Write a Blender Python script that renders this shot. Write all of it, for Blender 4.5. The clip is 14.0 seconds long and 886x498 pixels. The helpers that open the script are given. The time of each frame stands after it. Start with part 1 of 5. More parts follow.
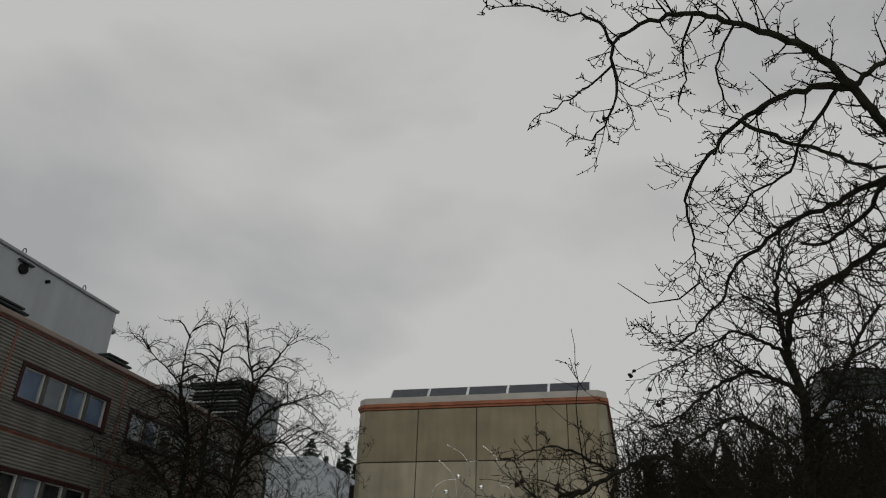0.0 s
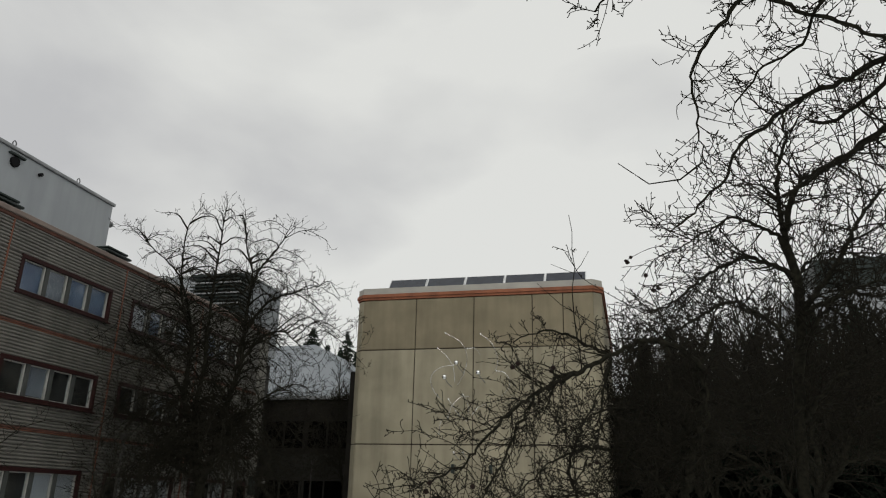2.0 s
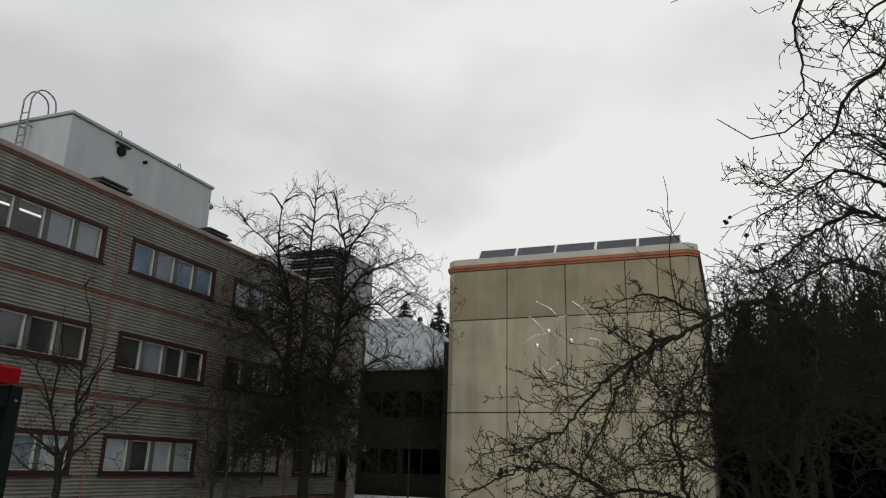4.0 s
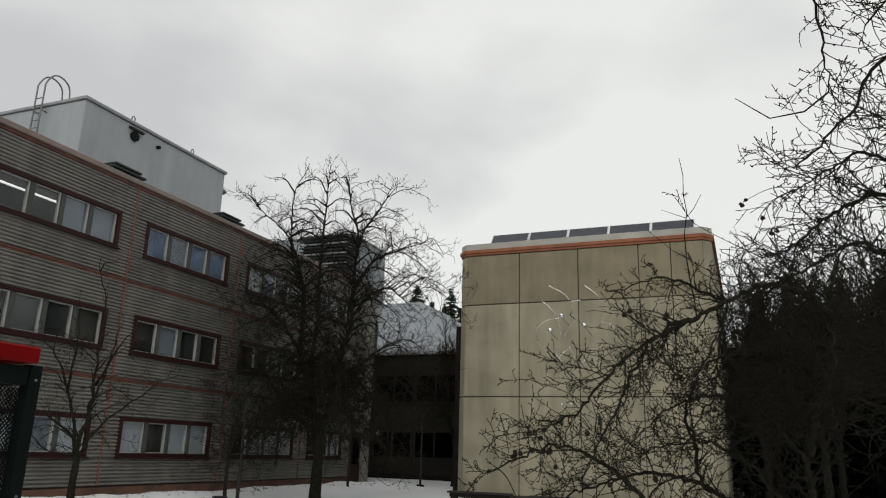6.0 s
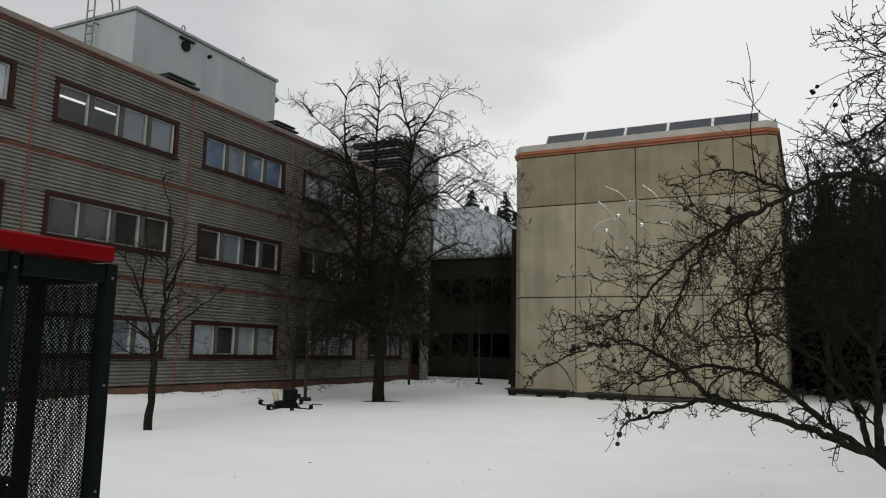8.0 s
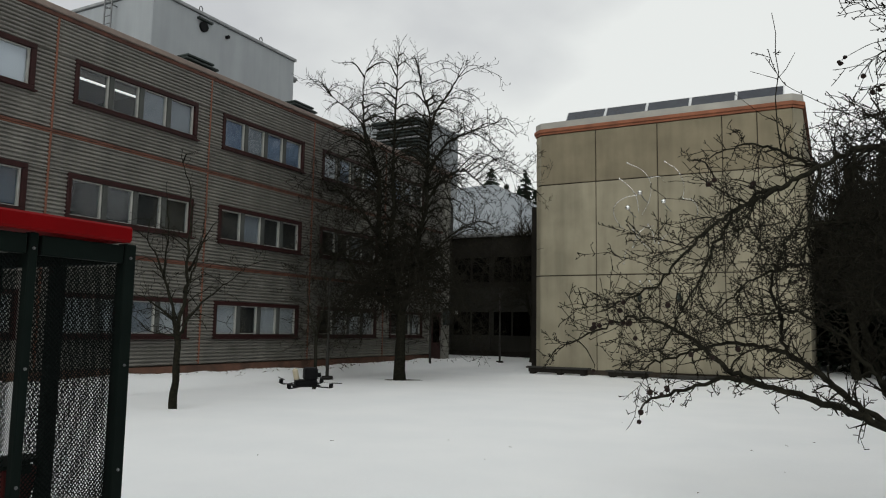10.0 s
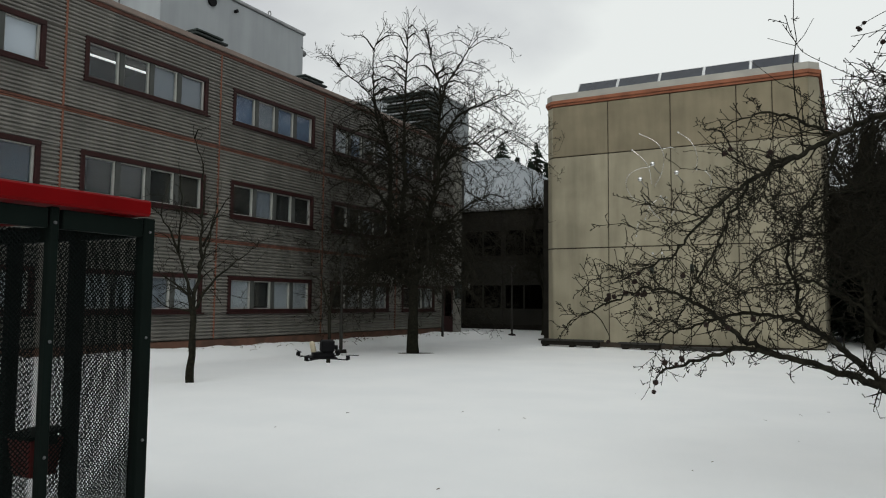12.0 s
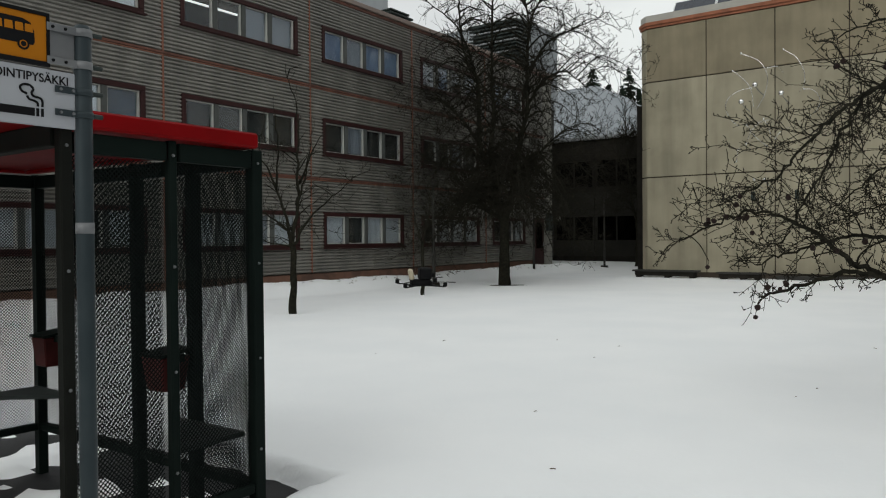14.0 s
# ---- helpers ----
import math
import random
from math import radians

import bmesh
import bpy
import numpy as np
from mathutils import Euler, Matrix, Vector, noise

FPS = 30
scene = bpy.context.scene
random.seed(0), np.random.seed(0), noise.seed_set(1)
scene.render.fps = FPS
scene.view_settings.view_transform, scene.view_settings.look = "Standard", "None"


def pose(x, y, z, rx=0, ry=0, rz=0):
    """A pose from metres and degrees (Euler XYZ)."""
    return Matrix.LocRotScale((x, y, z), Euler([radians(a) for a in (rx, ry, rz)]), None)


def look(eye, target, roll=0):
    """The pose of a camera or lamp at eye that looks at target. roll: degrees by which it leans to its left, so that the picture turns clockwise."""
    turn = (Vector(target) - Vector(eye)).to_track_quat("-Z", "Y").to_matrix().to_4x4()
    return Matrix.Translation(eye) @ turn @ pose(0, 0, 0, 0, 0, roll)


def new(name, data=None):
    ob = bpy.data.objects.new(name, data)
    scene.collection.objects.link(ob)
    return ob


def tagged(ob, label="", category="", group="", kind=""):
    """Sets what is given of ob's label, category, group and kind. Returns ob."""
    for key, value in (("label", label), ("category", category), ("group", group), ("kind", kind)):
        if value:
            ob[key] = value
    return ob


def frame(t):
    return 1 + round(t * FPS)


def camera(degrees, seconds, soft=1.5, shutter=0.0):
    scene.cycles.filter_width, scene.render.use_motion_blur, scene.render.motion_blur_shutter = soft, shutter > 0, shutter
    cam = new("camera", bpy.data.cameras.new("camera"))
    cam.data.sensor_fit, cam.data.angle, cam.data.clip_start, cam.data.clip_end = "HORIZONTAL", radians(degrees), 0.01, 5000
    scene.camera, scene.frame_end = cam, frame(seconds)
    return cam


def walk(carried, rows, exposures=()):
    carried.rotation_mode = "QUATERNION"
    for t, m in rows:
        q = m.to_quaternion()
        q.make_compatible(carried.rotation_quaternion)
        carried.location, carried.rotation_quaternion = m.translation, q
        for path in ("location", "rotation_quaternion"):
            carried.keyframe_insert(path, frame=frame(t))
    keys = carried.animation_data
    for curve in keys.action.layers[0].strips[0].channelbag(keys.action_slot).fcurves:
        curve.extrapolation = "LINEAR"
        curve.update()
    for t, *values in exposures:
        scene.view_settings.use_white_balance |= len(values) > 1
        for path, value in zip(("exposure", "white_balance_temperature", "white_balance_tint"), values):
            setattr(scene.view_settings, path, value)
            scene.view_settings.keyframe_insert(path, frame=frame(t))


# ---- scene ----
cam = camera(61.7, 14.0, soft=1.1)
PATH = [
    (0, (0.945, 2.11, 1.987), (0.49, 3.83, 2.899), 2.0),
    (0.5, (0.926, 2.213, 1.99), (0.486, 4.002, 2.769), 1.6),
    (1, (0.918, 2.267, 1.996), (0.429, 4.05, 2.758), 1.7),
    (1.5, (0.929, 2.266, 1.989), (0.467, 4.068, 2.722), 1.6),
    (2, (0.927, 2.26, 1.966), (0.458, 4.093, 2.614), 1.5),
    (2.5, (0.921, 2.248, 1.961), (0.399, 4.089, 2.544), 1.4),
    (3, (0.886, 2.275, 1.946), (0.291, 4.098, 2.516), 1.2),
    (3.5, (0.893, 2.224, 1.948), (0.243, 4.02, 2.542), 1.2),
    (3.7, (0.891, 2.211, 1.941), (0.217, 4.002, 2.523), 1.3),
    (5.8, (0.861, 2.218, 1.91), (0.119, 3.996, 2.448), 1.8),
    (6, (0.86, 2.221, 1.908), (0.128, 4.006, 2.436), 1.7),
    (6.5, (0.868, 2.198, 1.889), (0.151, 4.001, 2.377), 1.7),
    (7, (0.868, 2.168, 1.865), (0.13, 3.989, 2.241), 1.7),
    (7.5, (0.835, 2.22, 1.846), (0.012, 4.017, 2.153), 1.4),
    (8, (0.828, 2.242, 1.846), (-0.052, 4.017, 2.12), 1.2),
    (8.5, (0.82, 2.259, 1.847), (-0.09, 4.023, 2.092), 0.9),
    (10.8, (0.819, 2.293, 1.839), (-0.112, 4.05, 2.052), 0.9),
    (11, (0.821, 2.292, 1.836), (-0.098, 4.055, 2.046), 1.0),
    (11.5, (0.81, 2.29, 1.83), (-0.101, 4.063, 2.003), 0.9),
    (12, (0.791, 2.27, 1.827), (-0.168, 4.019, 1.974), 0.5),
    (12.5, (0.788, 2.267, 1.814), (-0.235, 3.981, 1.932), 0.4),
    (13, (0.801, 2.24, 1.793), (-0.25, 3.94, 1.872), 0.6),
    (13.5, (0.804, 2.215, 1.784), (-0.22, 3.932, 1.815), -0.1),
    (14, (0.787, 2.19, 1.762), (-0.378, 3.815, 1.733), -0.5),
]
walk(cam, [(t, look(eye, target, roll)) for t, eye, target, roll in PATH],
     exposures=[(0, -0.63, 6620, 8), (0.5, -0.34, 6620, 7), (1, -0.30, 6620, 7), (1.5, -0.28, 6620, 7), (2, -0.13, 6620, 7), (2.5, -0.03, 6600, 7), (3.5, 0.04, 6580, 7), (5.8, 0.03, 6580, 7), (6.5, 0.17, 6580, 7), (7, 0.30, 6520, 7), (7.5, 0.06, 6540, 7), (8.5, 0.04, 6540, 7), (11, 0.04, 6450, 5), (14, 0.08, 6440, 5)])

# ---- light ----
world = bpy.data.worlds.new("overcast_sky")
scene.world = world
world.use_nodes = True
wt = world.node_tree
wt.nodes.clear()


def wn(kind, **inputs):
    n = wt.nodes.new(kind)
    for k, v in inputs.items():
        n.inputs[k].default_value = v
    return n


w_out, w_bg = wn("ShaderNodeOutputWorld"), wn("ShaderNodeBackground", Strength=1.0)
w_sky = wn("ShaderNodeTexSky")
w_sky.sky_type, w_sky.sun_disc = "NISHITA", False
w_sky.sun_elevation, w_sky.sun_rotation = radians(28), radians(200)
w_scale = wn("ShaderNodeVectorMath")
w_scale.operation = "SCALE"
w_scale.inputs["Scale"].default_value = 0.10
w_co, w_map = wn("ShaderNodeTexCoord"), wn("ShaderNodeMapping")
w_map.inputs["Scale"].default_value = (1.0, 1.0, 2.2)
w_noise = wn("ShaderNodeTexNoise", Scale=2.3, Detail=7.0, Roughness=0.46, Distortion=0.25)
w_big = wn("ShaderNodeTexNoise", Scale=1.1, Detail=3.0, Roughness=0.5)
w_add = wn("ShaderNodeMath")
w_add.operation = "ADD"
w_ramp = wn("ShaderNodeValToRGB")
w_ramp.color_ramp.elements[0].position, w_ramp.color_ramp.elements[0].color = 0.70, (0.575, 0.575, 0.60, 1)
w_ramp.color_ramp.elements[1].position, w_ramp.color_ramp.elements[1].color = 1.26, (0.825, 0.825, 0.82, 1)
w_mix = wn("ShaderNodeMix")
w_mix.data_type = "RGBA"
w_mix.inputs[0].default_value = 0.96
wt.links.new(w_co.outputs["Generated"], w_map.inputs["Vector"])
wt.links.new(w_map.outputs[0], w_noise.inputs["Vector"])
wt.links.new(w_map.outputs[0], w_big.inputs["Vector"])
wt.links.new(w_noise.outputs[0], w_add.inputs[0])
wt.links.new(w_big.outputs[0], w_add.inputs[1])
wt.links.new(w_add.outputs[0], w_ramp.inputs[0])
wt.links.new(w_sky.outputs[0], w_scale.inputs[0])
wt.links.new(w_scale.outputs[0], w_mix.inputs[6])
wt.links.new(w_ramp.outputs[0], w_mix.inputs[7])
wt.links.new(w_mix.outputs[2], w_bg.inputs["Color"])
wt.links.new(w_bg.outputs[0], w_out.inputs["Surface"])

sun_data = bpy.data.lights.new("sun", "SUN")
sun_data.energy, sun_data.angle, sun_data.color = 0.8, radians(40), (1.0, 0.97, 0.93)
sun = new("sun", sun_data)
sun.matrix_world = look((3, -20, 14), (0, 0, 0))


# ---- materials ----
def material(name, color, color2=None, scale=6.0, rough=0.7, metal=0.0, bump=0.15, bump_scale=60.0, stain=0.0, stretch=(1, 1, 1),
             streak=0.0, per_object=0.0, spec=0.15):
    """A surface with broad stains and fine grain. streak: rain streaks that run down; per_object: how much pieces differ."""
    m = bpy.data.materials.new(name)
    m.use_nodes = True
    t = m.node_tree
    b = t.nodes["Principled BSDF"]
    b.inputs["Roughness"].default_value, b.inputs["Metallic"].default_value = rough, metal
    b.inputs["Specular IOR Level"].default_value = spec
    co, mp = t.nodes.new("ShaderNodeTexCoord"), t.nodes.new("ShaderNodeMapping")
    mp.inputs["Scale"].default_value = stretch
    t.links.new(co.outputs["Object"], mp.inputs["Vector"])
    n1, n2 = t.nodes.new("ShaderNodeTexNoise"), t.nodes.new("ShaderNodeTexNoise")
    n1.inputs["Scale"].default_value, n1.inputs["Detail"].default_value = scale, 6
    n2.inputs["Scale"].default_value, n2.inputs["Detail"].default_value = bump_scale, 5
    for n in (n1, n2):
        t.links.new(mp.outputs[0], n.inputs["Vector"])
    ramp = t.nodes.new("ShaderNodeValToRGB")
    c2 = color2 or tuple(c * 0.75 for c in color)
    ramp.color_ramp.elements[0].position, ramp.color_ramp.elements[0].color = 0.36, (*c2, 1)
    ramp.color_ramp.elements[1].position, ramp.color_ramp.elements[1].color = 0.64, (*color, 1)
    t.links.new(n1.outputs[0], ramp.inputs[0])
    last = ramp.outputs[0]
    if stain or streak:
        s, sm = t.nodes.new("ShaderNodeTexNoise"), t.nodes.new("ShaderNodeMapping")
        sm.inputs["Scale"].default_value = (2.2, 2.2, 0.22) if streak else (0.5, 0.5, 0.5)
        s.inputs["Scale"].default_value, s.inputs["Detail"].default_value = 1.0, 5
        t.links.new(co.outputs["Object"], sm.inputs["Vector"])
        t.links.new(sm.outputs[0], s.inputs["Vector"])
        r = t.nodes.new("ShaderNodeMapRange")
        r.inputs["From Min"].default_value, r.inputs["From Max"].default_value = 0.35, 0.7
        r.inputs["To Min"].default_value, r.inputs["To Max"].default_value = 1.0, 1.0 - (stain or streak)
        t.links.new(s.outputs[0], r.inputs["Value"])
        mul = t.nodes.new("ShaderNodeVectorMath")
        mul.operation = "SCALE"
        t.links.new(last, mul.inputs[0])
        t.links.new(r.outputs[0], mul.inputs["Scale"])
        last = mul.outputs[0]
    if per_object:
        info, r = t.nodes.new("ShaderNodeObjectInfo"), t.nodes.new("ShaderNodeMapRange")
        r.inputs["To Min"].default_value, r.inputs["To Max"].default_value = 1 - per_object, 1 + per_object
        t.links.new(info.outputs["Random"], r.inputs["Value"])
        mul = t.nodes.new("ShaderNodeVectorMath")
        mul.operation = "SCALE"
        t.links.new(last, mul.inputs[0])
        t.links.new(r.outputs[0], mul.inputs["Scale"])
        last = mul.outputs[0]
    t.links.new(last, b.inputs["Base Color"])
    if bump:
        bn = t.nodes.new("ShaderNodeBump")
        bn.inputs["Strength"].default_value, bn.inputs["Distance"].default_value = bump, 0.01
        t.links.new(n2.outputs[0], bn.inputs["Height"])
        t.links.new(bn.outputs[0], b.inputs["Normal"])
    return m


def glass(name, tint, base=0.05, edge=0.75):
    """A pane: clear, with a mirror image that grows towards grazing views."""
    m = bpy.data.materials.new(name)
    m.use_nodes = True
    t = m.node_tree
    t.nodes.clear()
    out, mix = t.nodes.new("ShaderNodeOutputMaterial"), t.nodes.new("ShaderNodeMixShader")
    clear, gloss, lw = t.nodes.new("ShaderNodeBsdfTransparent"), t.nodes.new("ShaderNodeBsdfGlossy"), t.nodes.new("ShaderNodeLayerWeight")
    power, scale = t.nodes.new("ShaderNodeMath"), t.nodes.new("ShaderNodeMath")
    power.operation, power.inputs[1].default_value = "POWER", 4.0
    scale.operation, scale.inputs[1].default_value, scale.inputs[2].default_value = "MULTIPLY_ADD", edge, base
    lw.inputs["Blend"].default_value = 0.5
    clear.inputs["Color"].default_value = (*tint, 1)
    gloss.inputs["Roughness"].default_value = 0.0
    t.links.new(lw.outputs["Facing"], power.inputs[0])
    t.links.new(power.outputs[0], scale.inputs[0])
    t.links.new(scale.outputs[0], mix.inputs[0])
    t.links.new(clear.outputs[0], mix.inputs[1])
    t.links.new(gloss.outputs[0], mix.inputs[2])
    t.links.new(mix.outputs[0], out.inputs["Surface"])
    return m


def glow(name, color, strength):
    m = bpy.data.materials.new(name)
    m.use_nodes = True
    b = m.node_tree.nodes["Principled BSDF"]
    b.inputs["Emission Color"].default_value, b.inputs["Emission Strength"].default_value = (*color, 1), strength
    return m


SNOW = material("snow", (0.86, 0.87, 0.88), (0.82, 0.835, 0.85), 0.5, 0.6, 0, 0.35, 14.0, spec=0.2)
RIB = material("ribbed_metal", (0.205, 0.197, 0.176), (0.16, 0.154, 0.138), 1.2, 0.36, 0.0, 0.04, 30, streak=0.25, per_object=0.06, spec=0.45)
COPPER = material("red_oxide_trim", (0.215, 0.095, 0.063), (0.155, 0.07, 0.048), 3.0, 0.6, 0, 0.05, 40, streak=0.2)
EAVES = material("dull_brown_eaves_trim", (0.125, 0.055, 0.04), (0.085, 0.042, 0.032), 3.0, 0.6, 0, 0.05, 40, streak=0.2)
PINK = material("weathered_roof_flashing", (0.26, 0.205, 0.175), (0.20, 0.16, 0.14), 2.0, 0.5, 0, 0.05, 30, stain=0.2)
MAROON = material("maroon_window_frame", (0.030, 0.0095, 0.009), (0.022, 0.008, 0.0075), 5.0, 0.5, 0, 0.04, 50)
GREYPOST = material("grey_mullion_panel", (0.07, 0.074, 0.07), (0.055, 0.059, 0.055), 4.0, 0.5, 0, 0.03, 50)
WHITEFRAME = material("white_casement", (0.40, 0.40, 0.375), (0.33, 0.33, 0.31), 5.0, 0.5, 0, 0.03, 50)
BLIND = material("white_roller_blind", (0.80, 0.80, 0.79), (0.75, 0.75, 0.74), 2.0, 0.8, 0, 0.05, 90)
BLINDPALE = material("pale_grey_blind", (0.52, 0.52, 0.50), (0.45, 0.45, 0.435), 2.0, 0.8, 0, 0.05, 90)
BLINDGREY = material("grey_roller_blind", (0.26, 0.27, 0.275), (0.21, 0.22, 0.23), 2.0, 0.8, 0, 0.05, 90)
BLINDBLUE = material("blue_grey_curtain", (0.20, 0.25, 0.32), (0.15, 0.19, 0.26), 1.5, 0.8, 0, 0.05, 60)
BACKNAVY = material("navy_backing", (0.022, 0.045, 0.07), (0.015, 0.032, 0.05), 1.5, 0.8, 0, 0.05, 60)
# drab and black-brown sheets put the dark of unlit rooms into colour
BACKDARK = material("drab_blind_and_room_dark", (0.05, 0.048, 0.042), (0.032, 0.031, 0.027), 1.5, 0.8, 0, 0.05, 60)
ROOMBLACK = material("brown_black_room_dark", (0.016, 0.015, 0.012), (0.010, 0.009, 0.008), 1.5, 0.8, 0, 0.05, 60)
ROOM = material("office_wall_paint", (0.13, 0.125, 0.11), (0.10, 0.097, 0.085), 0.8, 0.8, 0, 0.05, 30)
PANE = glass("window_glass", (0.86, 0.89, 0.92), 0.038)
PLINTH = material("red_brown_plinth", (0.16, 0.085, 0.06), (0.10, 0.06, 0.045), 2.5, 0.8, 0, 0.2, 40, stain=0.3)
PENT = material("pale_grey_sheet_metal", (0.35, 0.372, 0.39), (0.325, 0.347, 0.365), 0.7, 0.5, 0, 0.03, 20, streak=0.12)
PENTCAP = material("grey_flashing", (0.30, 0.31, 0.315), (0.24, 0.25, 0.255), 2.0, 0.5, 0, 0.04, 30)
DARKVENT = material("dark_green_vent_metal", (0.035, 0.045, 0.042), (0.025, 0.032, 0.03), 3.0, 0.5, 0, 0.05, 40)
STEEL = material("galvanised_steel", (0.20, 0.205, 0.21), (0.15, 0.155, 0.16), 6.0, 0.5, 0.5, 0.05, 50)
CONCRETE = material("cast_concrete_panel", (0.34, 0.308, 0.225), (0.275, 0.25, 0.182), 0.9, 0.9, 0, 0.25, 45, streak=0.24, per_object=0.05)
CONCRETE_TAN = material("weathered_tan_panel", (0.265, 0.23, 0.158), (0.21, 0.182, 0.125), 0.8, 0.9, 0, 0.25, 45, streak=0.22, per_object=0.06)
JOINT = material("dark_joint_filler", (0.055, 0.045, 0.035), None, 3.0, 0.9)
ORANGE = material("orange_red_roof_trim", (0.30, 0.115, 0.062), (0.23, 0.09, 0.05), 2.0, 0.55, 0, 0.05, 30, streak=0.2)
CAPGREY = material("pale_roof_coping", (0.42, 0.41, 0.37), (0.36, 0.35, 0.32), 1.5, 0.6, 0, 0.05, 30, stain=0.15)
DARKWOOD = material("dark_brown_cladding", (0.026, 0.0235, 0.020), (0.017, 0.0155, 0.0135), 2.0, 0.8, 0, 0.2, 30, stain=0.2, spec=0.03)
DARKGREY = material("grey_spandrel_panel", (0.05, 0.049, 0.044), (0.036, 0.035, 0.032), 1.0, 0.8, 0, 0.1, 30, stain=0.3)
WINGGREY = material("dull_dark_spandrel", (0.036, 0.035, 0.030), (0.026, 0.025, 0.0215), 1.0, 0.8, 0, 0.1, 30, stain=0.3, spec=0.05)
LIGHTPOST = material("pale_concrete_pillar", (0.24, 0.235, 0.21), (0.19, 0.185, 0.165), 1.2, 0.9, 0, 0.2, 40, streak=0.2)
DARKPANE = glass("dark_glass", (0.40, 0.40, 0.39), 0.05, 0.4)
SOLAR = material("solar_cell_glass", (0.028, 0.033, 0.045), (0.02, 0.024, 0.035), 3.0, 0.14, 0, 0.0, 40, spec=0.5)
ALU = material("aluminium_frame", (0.62, 0.63, 0.64), (0.55, 0.56, 0.57), 5.0, 0.4, 0.6, 0.03, 50)
CHROME = material("polished_steel", (0.78, 0.78, 0.77), (0.72, 0.72, 0.71), 8.0, 0.24, 1.0, 0.0)
BARK = material("apple_bark", (0.027, 0.0255, 0.018), (0.012, 0.012, 0.009), 14.0, 0.95, 0, 0.9, 55, stain=0.25, spec=0.05)
TWIG = material("twig_bark", (0.020, 0.018, 0.0128), (0.011, 0.0105, 0.008), 20.0, 0.9, 0, 0.3, 90, spec=0.05)
FRUIT = material("withered_apple", (0.024, 0.013, 0.010), (0.014, 0.009, 0.008), 30.0, 0.7, 0, 0.7, 90)
NEEDLE = material("spruce_needles", (0.024, 0.036, 0.025), (0.014, 0.022, 0.015), 6.0, 0.9, 0, 0.5, 50, spec=0.05)
RED = material("red_powder_coat", (0.185, 0.0035, 0.005), (0.155, 0.0035, 0.0045), 3.0, 0.45, 0, 0.02, 60, stain=0.12, spec=0.04)
GREEN = material("black_green_paint", (0.0075, 0.0125, 0.0105), (0.006, 0.010, 0.0085), 4.0, 0.55, 0, 0.03, 60, stain=0.2, spec=0.04)
MESHGREEN = material("black_green_mesh", (0.005, 0.007, 0.0065), None, 4.0, 0.6, 0, 0, spec=0.05)
SEATGREY = material("dark_seat_sheet", (0.035, 0.042, 0.040), (0.028, 0.034, 0.032), 4.0, 0.5, 0, 0.05, 40)
REDBIN = material("dull_red_tin", (0.075, 0.012, 0.011), (0.05, 0.010, 0.009), 6.0, 0.5, 0, 0.05, 40, stain=0.3)
ASPHALT = material("wet_asphalt", (0.022, 0.022, 0.023), (0.013, 0.013, 0.014), 4.0, 0.6, 0, 0.6, 120)
POLE = material("blue_grey_painted_pole", (0.036, 0.047, 0.052), (0.028, 0.038, 0.043), 5.0, 0.45, 0.2, 0.05, 50, stain=0.2)
YELLOW = material("amber_sign_sheet", (0.38, 0.135, 0.004), (0.34, 0.12, 0.004), 2.0, 0.45, 0, 0.02, 50)
SIGNWHITE = material("white_sign_sheet", (0.35, 0.362, 0.385), (0.315, 0.327, 0.35), 2.0, 0.4, 0, 0.02, 50)
BLACK = material("black_print", (0.009, 0.009, 0.010), None, 4.0, 0.6, 0, 0, spec=0.06)
CARBON = material("black_carbon_plate", (0.008, 0.008, 0.009), None, 8.0, 0.6, 0, 0.1, 80, spec=0.06)
STRAP = material("cream_battery_wrap", (0.52, 0.46, 0.34), (0.42, 0.37, 0.28), 14.0, 0.6)
BULB = glow("fluorescent_tube", (1.0, 0.97, 0.9), 1.1)
FARWALL = material("far_pale_cladding", (0.27, 0.29, 0.31), (0.235, 0.255, 0.275), 0.3, 0.7, 0, 0.05, 8)
EARTH = material("thawed_earth", (0.05, 0.038, 0.025), (0.03, 0.024, 0.017), 7.0, 0.95, 0, 0.6, 60)
DEBRIS = material("dead_grass", (0.12, 0.08, 0.045), (0.07, 0.05, 0.03), 9.0, 0.9)


# ---- builders ----
def world_of(ob):
    m = ob.matrix_basis.copy()
    return world_of(ob.parent) @ ob.matrix_parent_inverse @ m if ob.parent else m


def join_to(ob, parent, local=False):
    """Parents ob; unless local, its coordinates stay those of the world."""
    ob.parent = parent
    if parent and not local:
        ob.matrix_parent_inverse = world_of(parent).inverted()


def part(name, bm, mat, parent=None, label="", smooth=False, local=False):
    """Links a bmesh as one mesh object, under a thing or a part."""
    me = bpy.data.meshes.new(name)
    bm.to_mesh(me)
    bm.free()
    me.materials.append(mat)
    if smooth:
        me.polygons.foreach_set("use_smooth", [True] * len(me.polygons))
    ob = new(name, me)
    join_to(ob, parent, local)
    if label:
        ob["label"] = label
    return ob


def shared(name, me, m, parent=None):
    """One more object on a mesh that others use too."""
    ob = new(name, me)
    ob.matrix_basis = m
    join_to(ob, parent)
    return ob


def thing(name, label, category, at=(0, 0, 0), group="", kind=""):
    ob = new(name)
    ob.location = at
    ob.empty_display_size = 0.2
    return tagged(ob, label, category, group, kind)


